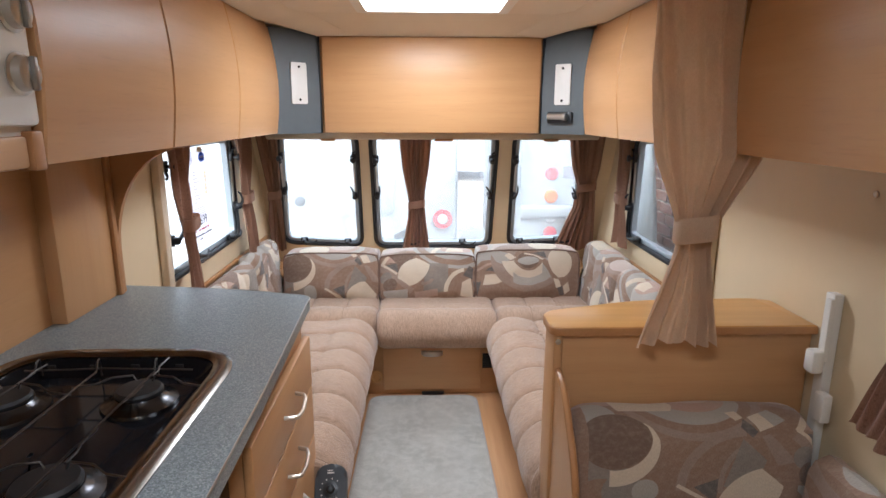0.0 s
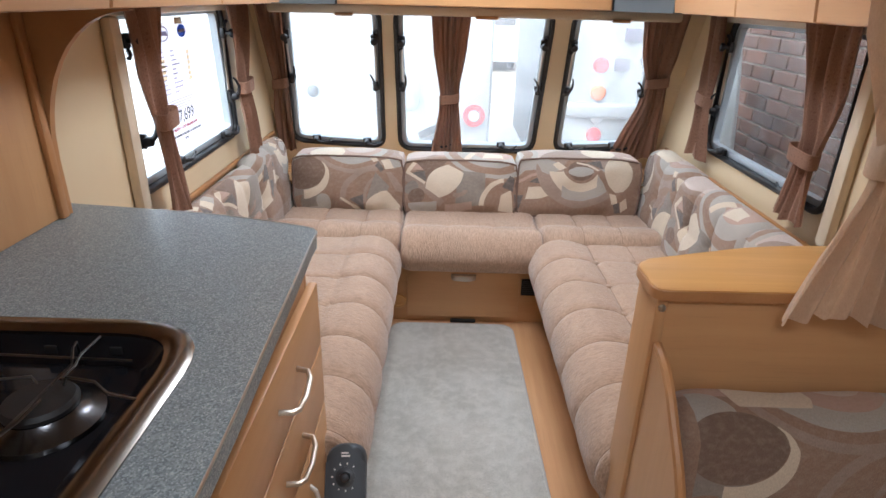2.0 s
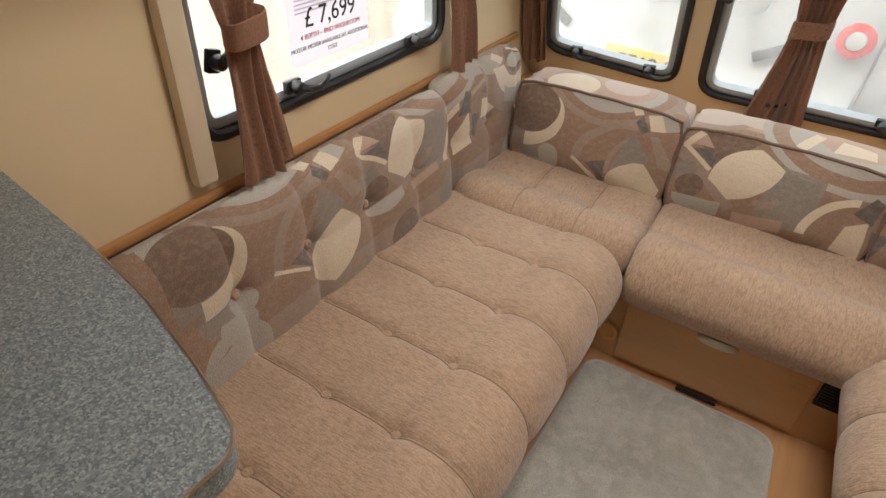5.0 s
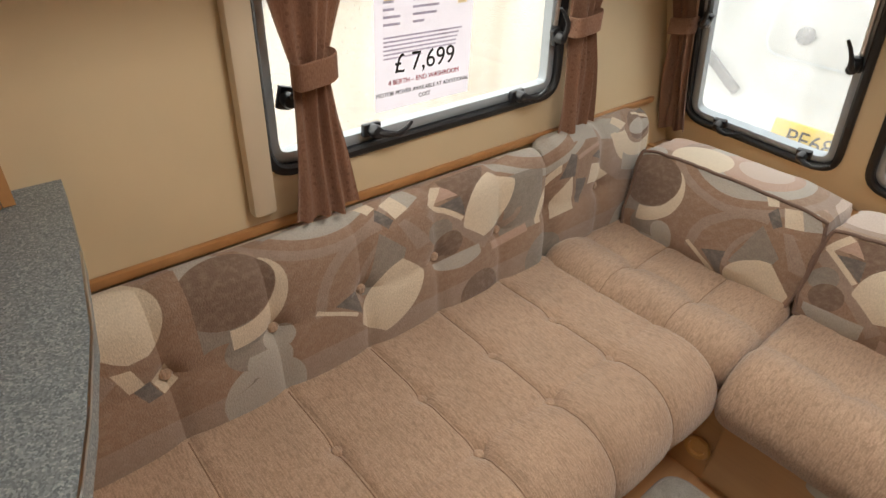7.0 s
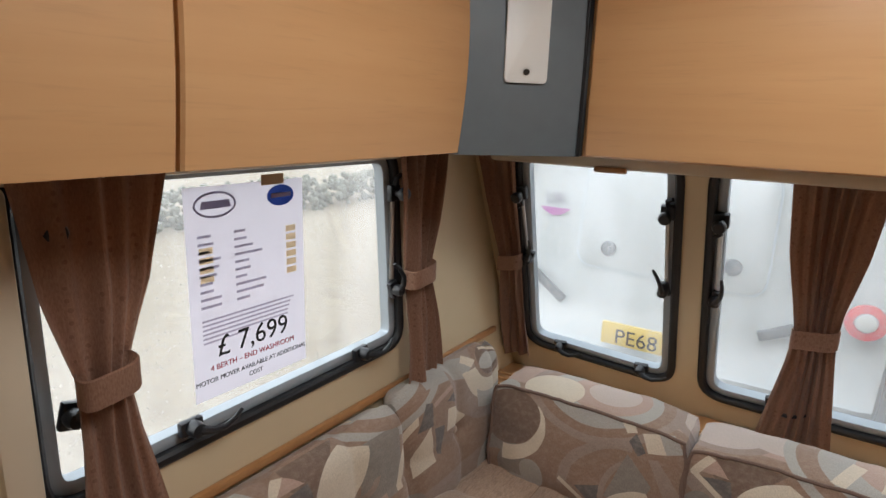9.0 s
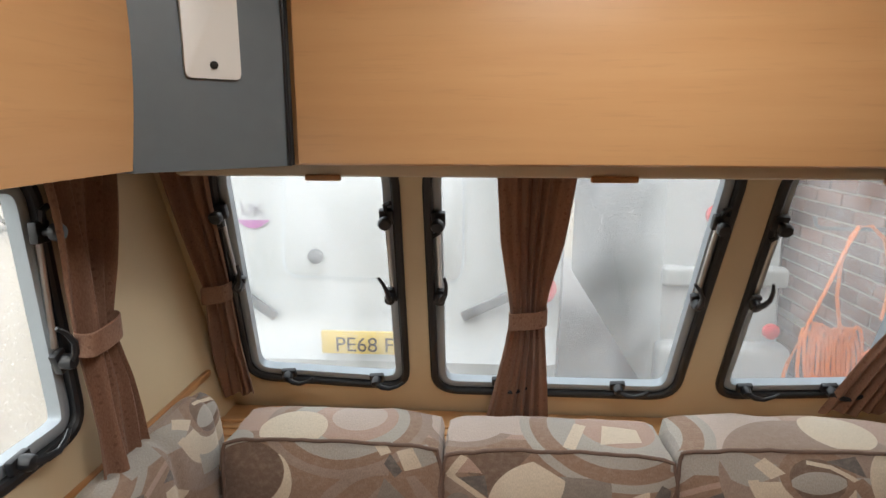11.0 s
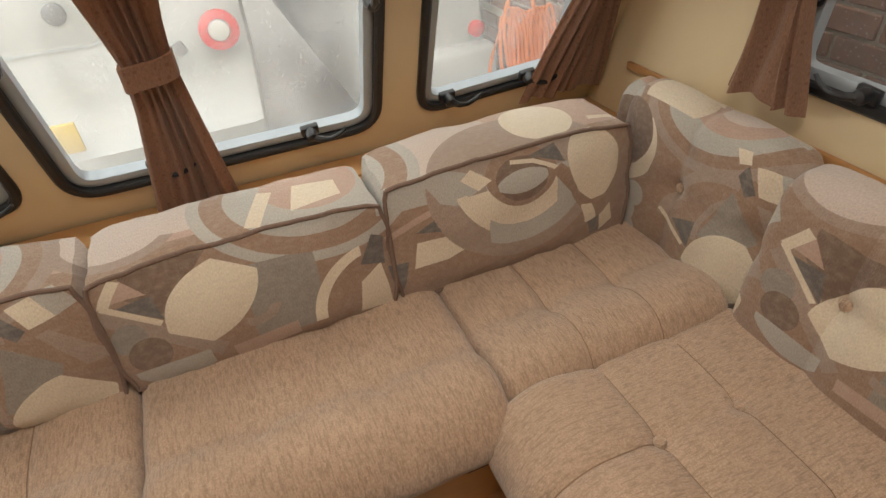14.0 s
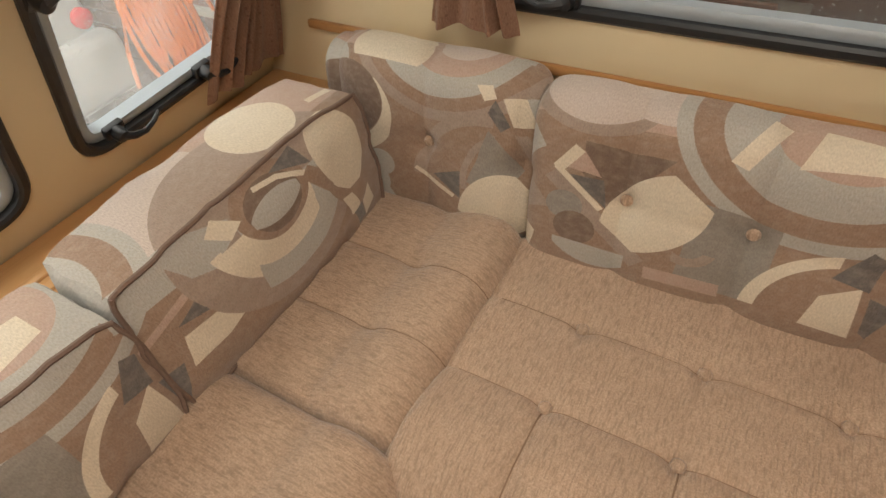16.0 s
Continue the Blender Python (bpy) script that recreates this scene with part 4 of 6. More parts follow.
def back_cushion(side, ya, yb, top, u0, v0, label, front=0.865, thick=0.16):
    """An upright buttoned backrest along a side wall."""
    e = thing("backrest_cushion", (side * 0.95, (ya + yb) / 2, 0.45), label, "backrest cushion", "lounge backrests")
    f, b, r = front, front + thick, 0.055
    pts = [(b, 0.405), (b, top - 0.03)] + [(b - 0.03 + 0.03 * math.cos(radians(a)), top - 0.03 + 0.03 * math.sin(radians(a))) for a in range(15, 91, 15)]
    pts += [(f + 0.03 + r - r * math.sin(radians(a)), top - r + r * math.cos(radians(a))) for a in range(0, 91, 10)]
    pts += [(f + 0.018, 0.62), (f + 0.004, 0.53), (f, 0.46), (f + 0.004, 0.425), (f + 0.016, 0.407)]
    prof, s = resample(pts, 56)
    tang = np.gradient(prof, axis=0)
    nrm = np.stack([tang[:, 1], -tang[:, 0]], 1)
    nrm /= np.linalg.norm(nrm, axis=1)[:, None]
    if nrm[40, 0] > 0:
        nrm = -nrm
    grid = []
    for y in np.linspace(ya, yb, max(30, int((yb - ya) * 110))):
        d = abs((y - ROW0 + PITCH / 2) % PITCH - PITCH / 2)
        endd = min(y - ya, yb - y)
        row = []
        for (x, z), nn in zip(prof, nrm):
            face = 0 if x > b - 0.05 else 1
            h = face * 0.020 * (1 - math.exp(-d / 0.022)) - 0.030 * math.exp(-endd / 0.016)
            if face and z < top - 0.04:
                h -= 0.009 * math.exp(-abs(z - 0.605) / 0.014)
                h -= 0.018 * math.exp(-((z - 0.605) ** 2 + d * d) / 0.026 ** 2)
            h += 0.005 * noise.noise((y * 7, z * 7, side * 5.0)) * face
            row.append((side * (x + nn[0] * h), y, z + nn[1] * h))
        grid.append(row)
    part("cover", bm_grid(grid, lambda c: (u0 + (c.y if side < 0 else -c.y), c.z + (abs(c.x) - front) - v0), True, True), pattern_mat, e, "cover with a retro circle pattern")
    for j in range(-3, 8):
        y = ROW0 - j * PITCH
        if ya + 0.04 < y < yb - 0.04:
            part("button", bm_lathe([(0.012, 0), (0.012, 0.004), (0.008, 0.009), (0.002, 0.010)], pose(side * (front + 0.030), y, 0.605, 0, -90 * side, 0), 12), seat_mat, e)
    return e


back_cushion(-1, 2.60, 3.868, 0.768, -2.897, 0.57, "long patterned backrest cushion with buttons against the wall", 0.865, 0.128)
back_cushion(1, 2.76, 3.868, 0.768, 4.36, 0.455, "long patterned backrest cushion with buttons against the wall")
back_cushion(-1, 3.875, 4.36, 0.785, -2.897, 0.57, "patterned corner backrest cushion beside the front seat", 0.87, 0.125)
back_cushion(1, 3.875, 4.36, 0.768, 4.36, 0.505, "patterned corner backrest cushion beside the front seat", 0.885)


def loose_cushion(x0, x1, top, tilt, u0, label):
    """A boxed scatter cushion with piped edges."""
    e = thing("loose_cushion", ((x0 + x1) / 2, 4.24, 0.46), label, "cushion", "loose front cushions")
    w, h, t = x1 - x0, top - 0.462, 0.17
    bm = bmesh.new()
    k, kz, kt = 27, 17, 9

    def put(a, b, c):
        # a, b, c in -1..1: across, up, front to back
        sa = 1 - 0.03 * abs(b) ** 6
        bul = 0.045 * (1 - abs(a) ** 3.5) * (1 - abs(b) ** 3)
        x = a * w / 2 * sa
        z = h / 2 + b * h / 2 - (0.012 * (1 - a * a) if b < -0.99 else 0) - 0.016 * abs(a) ** 5 * max(0, b)
        z += 0.012 * (1 - a * a) * max(0, b) * (1 - c * c)
        y = c * (t / 2 + bul)
        y += 0.011 * noise.noise((x * 11 + x0 * 7, z * 11, c * 2 + 3)) + 0.006 * noise.noise((x * 26 + x0, z * 26, 9))
        x += 0.006 * noise.noise((b * 3, c * 2, a * 9 + u0))
        ly = y + (z - 0.0) * math.tan(radians(tilt))
        return Vector(((x0 + x1) / 2 + x, 4.285 + ly, 0.462 + z))

    def sheet(fn, na, nb):
        bm_grid([[fn(2 * i / (na - 1) - 1, 2 * j / (nb - 1) - 1) for i in range(na)] for j in range(nb)], None, False, False, bm)

    sheet(lambda a, b: put(a, b, -1), k, kz)
    sheet(lambda a, b: put(a, b, 1), k, kz)
    sheet(lambda a, c: put(a, 1, c), k, kt)
    sheet(lambda a, c: put(a, -1, c), k, kt)
    sheet(lambda b, c: put(-1, b, c), kz, kt)
    sheet(lambda b, c: put(1, b, c), kz, kt)
    bmesh.ops.remove_doubles(bm, verts=bm.verts[:], dist=1e-5)
    set_uv(bm, lambda c: (c.x + u0, c.z - 0.46 + (c.y - 4.20)))
    body = part("cover", bm, pattern_mat, e, "cover with a retro circle pattern")
    loop = [put(a, 1, -1) for a in np.linspace(-1, 1, 25)] + [put(1, b, -1) for b in np.linspace(1, -1, 14)[1:]] + [put(a, -1, -1) for a in np.linspace(1, -1, 25)[1:]] + [put(-1, b, -1) for b in np.linspace(-1, 1, 14)[1:]]
    part("piping", bm_tube([q + Vector((0, -0.002, 0.001)) for q in loop], 0.0045, 6), piping_mat, body, "taupe piped seam")
    return e


loose_cushion(-0.835, -0.300, 0.730, 5, 0.835, "patterned cushion with piping leaning on the front ledge")
loose_cushion(-0.295, 0.252, 0.722, 5, 0.835, "patterned cushion with piping leaning on the front ledge")
loose_cushion(0.256, 0.850, 0.744, 5, 0.835, "patterned cushion with piping leaning on the front ledge")

# seat bases
for side in (-1, 1):
    e = thing("seat_base", (side * 0.7, 3.2, 0), "beech seat base under the bench cushion", "seat base", "seat bases")
    xa, xb = sorted((side * 0.448, side * (XW if side > 0 else XL)))
    part("body", bm_box(xa, xb, 2.72, 3.93, 0, 0.225, 0.003), wood_y, e)
    part("kickboard", bm_box(min(side * 0.44, side * 0.448), max(side * 0.44, side * 0.448), 2.72, 3.93, 0.0, 0.05, 0.002), wood_edge, e)

chest = thing("front_chest", (0, 4.1, 0), "beech drawer chest under the front seat", "chest")
part("body", bm_box(-0.46, 0.46, 3.945, 4.40, 0, 0.30, 0.003), wood_x, chest)
dr = part("drawer_front", bm_box(-0.262, 0.262, 3.922, 3.944, 0.035, 0.312, 0.003), wood_x, chest, "plain beech drawer front")


def cup_handle(cx, y, z):
    rows = []
    for i in range(13):
        a = math.pi * i / 12
        x = cx - 0.058 * math.cos(a)
        dpt = 0.024 * math.sin(a) ** 0.6
        rows.append([(x, y, z + 0.012), (x, y - dpt * 0.8, z + 0.010), (x, y - dpt, z), (x, y - dpt * 0.9, z - 0.010 - 0.006 * math.sin(a)), (x, y - dpt * 0.5, z - 0.004), (x, y, z - 0.002)])
    return bm_grid(rows, None, True, True)


part("handle", cup_handle(0.0, 3.922, 0.250), nickel_mat, dr, "satin nickel handle")
part("vent_grille", bm_box(0.275, 0.360, 3.936, 3.946, 0.150, 0.235, 0.003), dark_mat, chest, "black vent grille")
for k in range(7):
    part("slat", bm_box(0.280, 0.355, 3.931, 3.937, 0.158 + k * 0.0105, 0.163 + k * 0.0105, 0.001), blackp_mat, chest)
# near-black strip in place of the shade inside a slot
part("slot_shade", bm_box(-0.055, 0.065, 3.917, 3.923, 0.006, 0.026, 0.002), dark_mat, chest, "dark strip for the shade in a slot")
hole = bm_lathe([(0.020, 0), (0.036, 0.001), (0.038, 0.006), (0.034, 0.012), (0.024, 0.012), (0.021, 0.004)], pose(-0.304, 3.944, 0.105, 90, 0, 0), 24)
part("air_outlet", hole, wood_top, chest, "round beech air outlet")
# near-black disc in place of the shade inside the outlet
part("outlet_shade", bm_lathe([(0.022, 0), (0.022, 0.002), (0.001, 0.0022)], pose(-0.304, 3.943, 0.105, 90, 0, 0), 20), dark_mat, chest)

# rug
rug_pts = round_outline([(-0.35, 2.0), (0.262, 2.0), (0.236, 3.90), (-0.33, 3.90)], 0.07)
rug = thing("rug", (-0.04, 2.9, 0), "pale grey cut-pile rug with bound edge on the floor", "rug")
part("rug_body", bm_prism(rug_pts, 0.010, Matrix.Translation((0, 0, 0.0005)), 0.004), carpet_mat, rug)
part("binding", bm_ring(grow(rug_pts, 0.006), grow(rug_pts, -0.004), 0.0005, 0.011, None, None, 0.003), plain("pale_binding", (0.52, 0.50, 0.47), 0.9, 0, 0.08, 200, 0.3), rug, "pale stitched binding")

# ---- curtains ----


def curtain(name, stations, pleats, depth, material, label, across, out, tie=None, parent_base=None, seed=0):
    """Pleated cloth. stations: (height, start, end, offset); across and out are unit vectors along and off the wall; tie: station at which a band holds it."""
    A, O = Vector(across), Vector(out)
    top, bot = stations[0], stations[-1]
    base = A * ((bot[1] + bot[2]) / 2) + O * bot[3] + Vector((0, 0, bot[0]))
    e = thing(name, base, label, "curtain", "window curtains" if material is curtain_mat else "")
    zs = np.linspace(top[0], bot[0], 44)
    hs = [s[0] for s in stations][::-1]
    k = pleats * 10 + 1
    rows, back = [], []
    for z in zs:
        a = np.interp(z, hs, [s[1] for s in stations][::-1])
        b = np.interp(z, hs, [s[2] for s in stations][::-1])
        o = np.interp(z, hs, [s[3] for s in stations][::-1])
        squeeze = min(1.0, max(0.35, (b - a) / (top[2] - top[1] + 1e-6)))
        row, brow = [], []
        for i in range(k):
            t = i / (k - 1)
            ph = 2 * math.pi * pleats * t + 1.7 * math.sin(5 * t + seed) + 0.9 * math.sin(z * 6 + seed + t * 4)
            off = depth * (0.6 + 0.4 * squeeze) * (0.5 + 0.5 * math.sin(ph)) * (0.62 + 0.38 * math.sin(8.3 * t + seed * 2 + z * 1.5))
            off += 0.006 * math.sin(z * 14 + t * 6 + seed)
            q = A * (a + (b - a) * t) + O * (o + off) + Vector((0, 0, z))
            if z == zs[-1]:
                q.z += 0.006 * math.sin(ph * 0.5 + seed)
            row.append(q)
            brow.append(q - O * 0.0025)
        rows.append(row)
        back.append(brow)
    bm = bm_grid(rows)
    bm_grid(back, None, False, False, bm)
    body = part("cloth", bm, material, e, "", None, True, False)
    if tie is not None:
        z = tie
        a = np.interp(z, hs, [s[1] for s in stations][::-1]) - 0.006
        b = np.interp(z, hs, [s[2] for s in stations][::-1]) + 0.006
        o = np.interp(z, hs, [s[3] for s in stations][::-1])
        c, w, d = (a + b) / 2, (b - a) / 2 - 0.003, depth * 0.5 + 0.009
        rows = []
        hb = 0.024 if material is curtain_mat else 0.033
        for dz in (-hb, -hb * 0.9, hb * 0.9, hb):
            sh = 0.0 if abs(dz) > hb * 0.95 else 0.002
            rows.append([A * (c + (w + sh) * math.copysign(abs(math.cos(s)) ** 0.6, math.cos(s))) + O * (o + depth * 0.5 + (d + sh) * math.copysign(abs(math.sin(s)) ** 0.7, math.sin(s))) + Vector((0, 0, z + dz + 0.008 * math.cos(s))) for s in np.linspace(0, 2 * math.pi, 29)[:-1]])
        part("tie_back", bm_grid(rows, None, True, False), material, e, "fabric tie-back band")
    return e


LX, RX, FX = ((0, 1, 0), (1, 0, 0)), ((0, 1, 0), (-1, 0, 0)), ((1, 0, 0), (0, -1, 0))
# left wall
curtain("curtain", [(1.402, 3.110, 3.328, -0.966), (1.22, 3.135, 3.29, -0.955), (1.095, 3.163, 3.235, -0.94), (1.0, 3.155, 3.245, -0.935), (0.806, 3.130, 3.285, -0.925)], 5, 0.034, curtain_mat, "brown curtain tied back beside the side window", *LX, tie=1.095, seed=1)
curtain("curtain", [(1.402, 3.90, 4.08, -0.966), (1.20, 3.92, 4.05, -0.96), (1.09, 3.935, 4.02, -0.955), (0.97, 3.94, 4.05, -0.95), (0.80, 3.935, 4.08, -0.945)], 4, 0.034, curtain_mat, "brown curtain tied back in the corner", *LX, tie=1.085, seed=2)
# front wall; the offset is minus the distance along y
curtain("curtain", [(1.402, -0.97, -0.845, -4.285), (1.2, -0.96, -0.865, -4.375), (1.03, -0.955, -0.885, -4.455), (0.9, -0.975, -0.89, -4.51), (0.66, -0.99, -0.90, -4.60)], 4, 0.032, curtain_mat, "brown curtain tied back at the front window corner", *FX, tie=1.03, seed=3)
curtain("curtain", [(1.402, -0.180, 0.006, -4.285), (1.2, -0.165, -0.012, -4.36), (1.06, -0.142, -0.034, -4.425), (0.98, -0.130, -0.040, -4.46), (0.88, -0.140, -0.030, -4.50), (0.59, -0.190, 0.002, -4.62)], 6, 0.034, curtain_mat, "brown curtain tied in the middle of the front windows", *FX, tie=0.975, seed=4)
curtain("curtain", [(1.402, 0.775, 0.985, -4.285), (1.2, 0.82, 0.985, -4.375), (1.08, 0.872, 0.975, -4.435), (0.95, 0.865, 1.0, -4.49), (0.66, 0.775, 1.03, -4.60)], 6, 0.034, curtain_mat, "brown curtain swept to the front window corner", *FX, tie=1.08, seed=5)
# right wall
curtain("curtain", [(1.402, 4.00, 4.15, 1 * -1.028), (1.2, 4.0, 4.12, -1.026), (1.07, 4.0, 4.09, -1.022), (0.95, 3.98, 4.11, -1.02), (0.815, 3.95, 4.14, -1.018)], 4, 0.034, curtain_mat, "brown dotted curtain in the corner of the side window", (0, 1, 0), (-1, 0, 0), tie=1.065, seed=6)
curtain("curtain", [(1.402, 3.15, 3.45, -1.028), (1.2, 3.16, 3.38, -1.025), (1.07, 3.18, 3.30, -1.015), (0.98, 3.185, 3.295, -1.01), (0.815, 3.15, 3.34, -1.0)], 6, 0.034, curtain_mat, "brown dotted curtain tied back at the side window", (0, 1, 0), (-1, 0, 0), tie=1.02, seed=7)
curtain("curtain", [(1.402, 1.95, 2.20, -1.028), (1.1, 2.06, 2.16, -1.02), (0.98, 2.06, 2.17, -1.02), (0.77, 2.08, 2.24, -1.0)], 4, 0.034, curtain_mat, "brown curtain tied back at the dinette window", (0, 1, 0), (-1, 0, 0), tie=1.05, seed=8)
# cream privacy curtain
curtain("privacy_curtain", [(1.925, 0.49, 0.77, -2.44), (1.60, 0.505, 0.80, -2.44), (1.40, 0.535, 0.805, -2.44), (1.30, 0.575, 0.745, -2.44), (1.22, 0.604, 0.698, -2.44), (1.16, 0.602, 0.70, -2.44), (1.05, 0.57, 0.715, -2.44), (0.905, 0.52, 0.735, -2.44)], 6, 0.045, cream_cloth, "cream cotton privacy curtain tied back beside the cabinet", *FX, tie=1.222, seed=9)
track = structure("trim_curtain_track", bm_box(0.38, 0.86, 2.40, 2.42, 1.905, 1.93, 0.003), white_mat, "white curtain track on the ceiling", "trim")

# ---- kitchen ----
WT = 0.970
top_pts = [(-XL, 0.2), (-0.347, 0.2), (-0.347, 1.75), (-0.353, 2.04), (-0.368, 2.40), (-0.377, 2.60)] + arc(-0.418, 2.632, 0.042, 0, 72, 7) + [(-0.48, 2.697), (-0.60, 2.730), (-0.77, 2.760), (-XL, 2.788)]
hob_out = round_outline([(-0.95, 1.50), (-0.445, 1.50), (-0.445, 2.255), (-0.95, 2.255)], [0.06, 0.06, 0.14, 0.14])
hob_hole = grow(hob_out, -0.012)


def worktop_mesh():
    bm = bmesh.new()
    for z in (WT - 0.034, WT):
        edges = []
        for lp in (top_pts, hob_hole):
            vs = [bm.verts.new((x, y, z)) for x, y in lp]
            edges += [bm.edges.new((vs[i], vs[(i + 1) % len(vs)])) for i in range(len(vs))]
        bmesh.ops.triangle_fill(bm, use_beauty=True, edges=edges)
    for lp in (top_pts, hob_hole):
        k = len(lp)
        lo = [bm.verts.new((x, y, WT - 0.034)) for x, y in lp]
        hi = [bm.verts.new((x, y, WT)) for x, y in lp]
        for i in range(k):
            bm.faces.new((lo[i], lo[(i + 1) % k], hi[(i + 1) % k], hi[i]))
    bmesh.ops.remove_doubles(bm, verts=bm.verts[:], dist=1e-5)
    return bm


wt = thing("worktop", (-0.7, 1.6, WT - 0.034), "blue-grey speckled laminate kitchen worktop", "worktop")
part("slab", worktop_mesh(), worktop_mat, wt, "", None, False)
edge = [(x, y) for x, y in top_pts[1:-1]]
part("edging", bm_tube([(x + 0.0005, y + 0.0005, WT - 0.001) for x, y in edge], 0.0022, 6), steel_mat, wt, "thin pale line along the front edge")

hob = thing("gas_hob", (-0.73, 1.94, WT), "black enamel gas hob with three burners set in the worktop", "hob")
rim = bm_ring(hob_out, grow(hob_out, -0.040), WT - 0.012, WT + 0.009, None, None, 0.006)
part("rim", rim, plain("dark_steel_rim", (0.22, 0.20, 0.18), 0.22, 1.0, 0.06, 30, 0.0), hob, "dark polished steel rim")


def tray_mesh():
    a, b, c = grow(hob_out, -0.036), grow(hob_out, -0.058), grow(hob_out, -0.075)
    rows = [[(x, y, WT + 0.002) for x, y in a], [(x, y, WT - 0.022) for x, y in b], [(x, y, WT - 0.030) for x, y in c]]
    bm = bm_grid(rows, None, True, False)
    cx, cy = -0.70, 1.88
    bm_grid([[(x, y, WT - 0.030) for x, y in c], [(cx + (x - cx) * 0.02, cy + (y - cy) * 0.02, WT - 0.030) for x, y in c]], None, True, False, bm)
    return bm


part("tray", tray_mesh(), enamel_mat, hob, "glossy black enamel tray")
for x in (-0.86, -0.77, -0.68, -0.585):
    part("vent_slot", bm_box(x, x + 0.018, 2.190, 2.194, WT - 0.020, WT - 0.006, 0.002), burner_mat, hob)
burner_ring = plain("burner_steel", (0.09, 0.09, 0.095), 0.25, 1.0, 0.1, 40, 0.0)
for bx, by, br in ((-0.60, 2.06, 0.050), (-0.845, 2.03, 0.058), (-0.595, 1.76, 0.056), (-0.845, 1.73, 0.045)):
    bn = part("burner", bm_lathe([(br + 0.022, 0), (br + 0.02, 0.006), (br + 0.006, 0.012), (br, 0.016), (br * 0.9, 0.022), (br * 0.6, 0.024)], pose(bx, by, WT - 0.030), 28), burner_ring, hob, "dark steel burner ring")
    part("burner_cap", bm_lathe([(br * 0.86, 0.022), (br * 0.88, 0.028), (br * 0.8, 0.034), (br * 0.2, 0.036), (0.001, 0.036)], pose(bx, by, WT - 0.030), 24), burner_mat, bn, "matt black burner cap")


def wire(pts):
    return bm_tube([(x, y, WT - 0.03 + z) for x, y, z in pts], 0.0019, 6)


wire_mat = plain("dull_steel_wire", (0.13, 0.13, 0.13), 0.3, 1.0, 0.1, 40, 0.0)
for bx, by in ((-0.60, 2.06), (-0.845, 2.03), (-0.595, 1.76)):
    for k in (-1, 1):
        part("pan_support", wire([(bx + k * 0.13, by, 0.034), (bx + k * 0.085, by + 0.004, 0.040), (bx + k * 0.06, by + 0.02, 0.046), (bx + k * 0.022, by + 0.025, 0.048), (bx + k * 0.016, by + 0.025, 0.036)]), wire_mat, hob, "thin steel pan support wire")
        part("pan_support", wire([(bx, by + k * 0.14, 0.036), (bx + 0.004, by + k * 0.085, 0.041), (bx + 0.016, by + k * 0.055, 0.046), (bx + 0.018, by + k * 0.02, 0.048)]), wire_mat, hob, "thin steel pan support wire")
for x in (-0.845, -0.72, -0.60):
    part("pan_support", wire([(x, 1.60, 0.012), (x, 1.62, 0.036), (x, 1.9, 0.036), (x, 2.13, 0.036), (x - 0.004, 2.145, 0.052), (x - 0.008, 2.16, 0.052), (x - 0.010, 2.165, 0.012)]), wire_mat, hob, "thin steel pan support wire")
part("pan_support", wire([(-0.88, 2.15, 0.03), (-0.72, 2.155, 0.032), (-0.53, 2.15, 0.03)]), wire_mat, hob, "thin steel pan support wire")

unit = thing("kitchen_unit", (-0.72, 1.6, 0), "beech kitchen base unit with two drawers", "kitchen unit")
part("body", bm_box(-XL, -0.400, 2.03, 2.60, 0.0, WT - 0.036, 0.003), wood_z, unit)
part("end_panel", bm_box(-0.420, -0.402, 2.601, 2.622, 0.0, WT - 0.036, 0.002), wood_edge, unit)


def bow_handle(x, y0, y1, z):
    ym = (y0 + y1) / 2
    return bm_tube([(x, y0, z), (x + 0.022, y0 + 0.004, z - 0.002), (x + 0.030, y0 + 0.02, z - 0.008), (x + 0.032, ym, z - 0.014), (x + 0.030, y1 - 0.02, z - 0.008), (x + 0.022, y1 - 0.004, z - 0.002), (x, y1, z)], 0.0055, 8)


for z0, z1 in ((0.706, 0.862), (0.546, 0.702), (0.10, 0.542)):
    d = part("drawer_front" if z0 > 0.3 else "door", bm_box(-0.397, -0.377, 2.022, 2.618, z0, z1, 0.003), wood_y, unit, "plain beech front")
    if z0 > 0.3:
        part("handle", bow_handle(-0.377, 2.275, 2.405, z1 - 0.078), nickel_mat, d, "satin nickel bow handle")
oven = thing("oven", (-0.72, 1.6, 0), "dark built-in oven under the worktop", "oven")
part("body", bm_box(-XL, -0.44, 0.25, 2.027, 0.0, WT - 0.036, 0.004), darkgrey_mat, oven)
part("door", bm_box(-0.438, -0.424, 1.45, 2.015, 0.15, 0.82, 0.004), enamel_mat, oven, "black glass door")

heater = thing("heater_control", (-0.33, 2.5, 0.2), "charcoal plastic heater end cap with control dial", "heater")
part("housing", bm_prism(round_outline([(-0.045, -0.30), (0.045, -0.30), (0.045, 0.07), (-0.045, 0.07)], [0.01, 0.01, 0.04, 0.04], 6), 0.05, pose(-0.312, 2.515, 0.415, 52, 0, 3), 0.012), darkgrey_mat, heater)
hm = pose(-0.312, 2.515, 0.415, 52, 0, 3) @ Matrix.Translation((0, 0.0, 0.051))
dial = part("dial", bm_lathe([(0.022, 0), (0.022, 0.002), (0.012, 0.003), (0.011, 0.012), (0.008, 0.014), (0.001, 0.014)], hm @ Matrix.Translation((0, 0.0, 0)), 18), blackp_mat, heater, "black control dial")
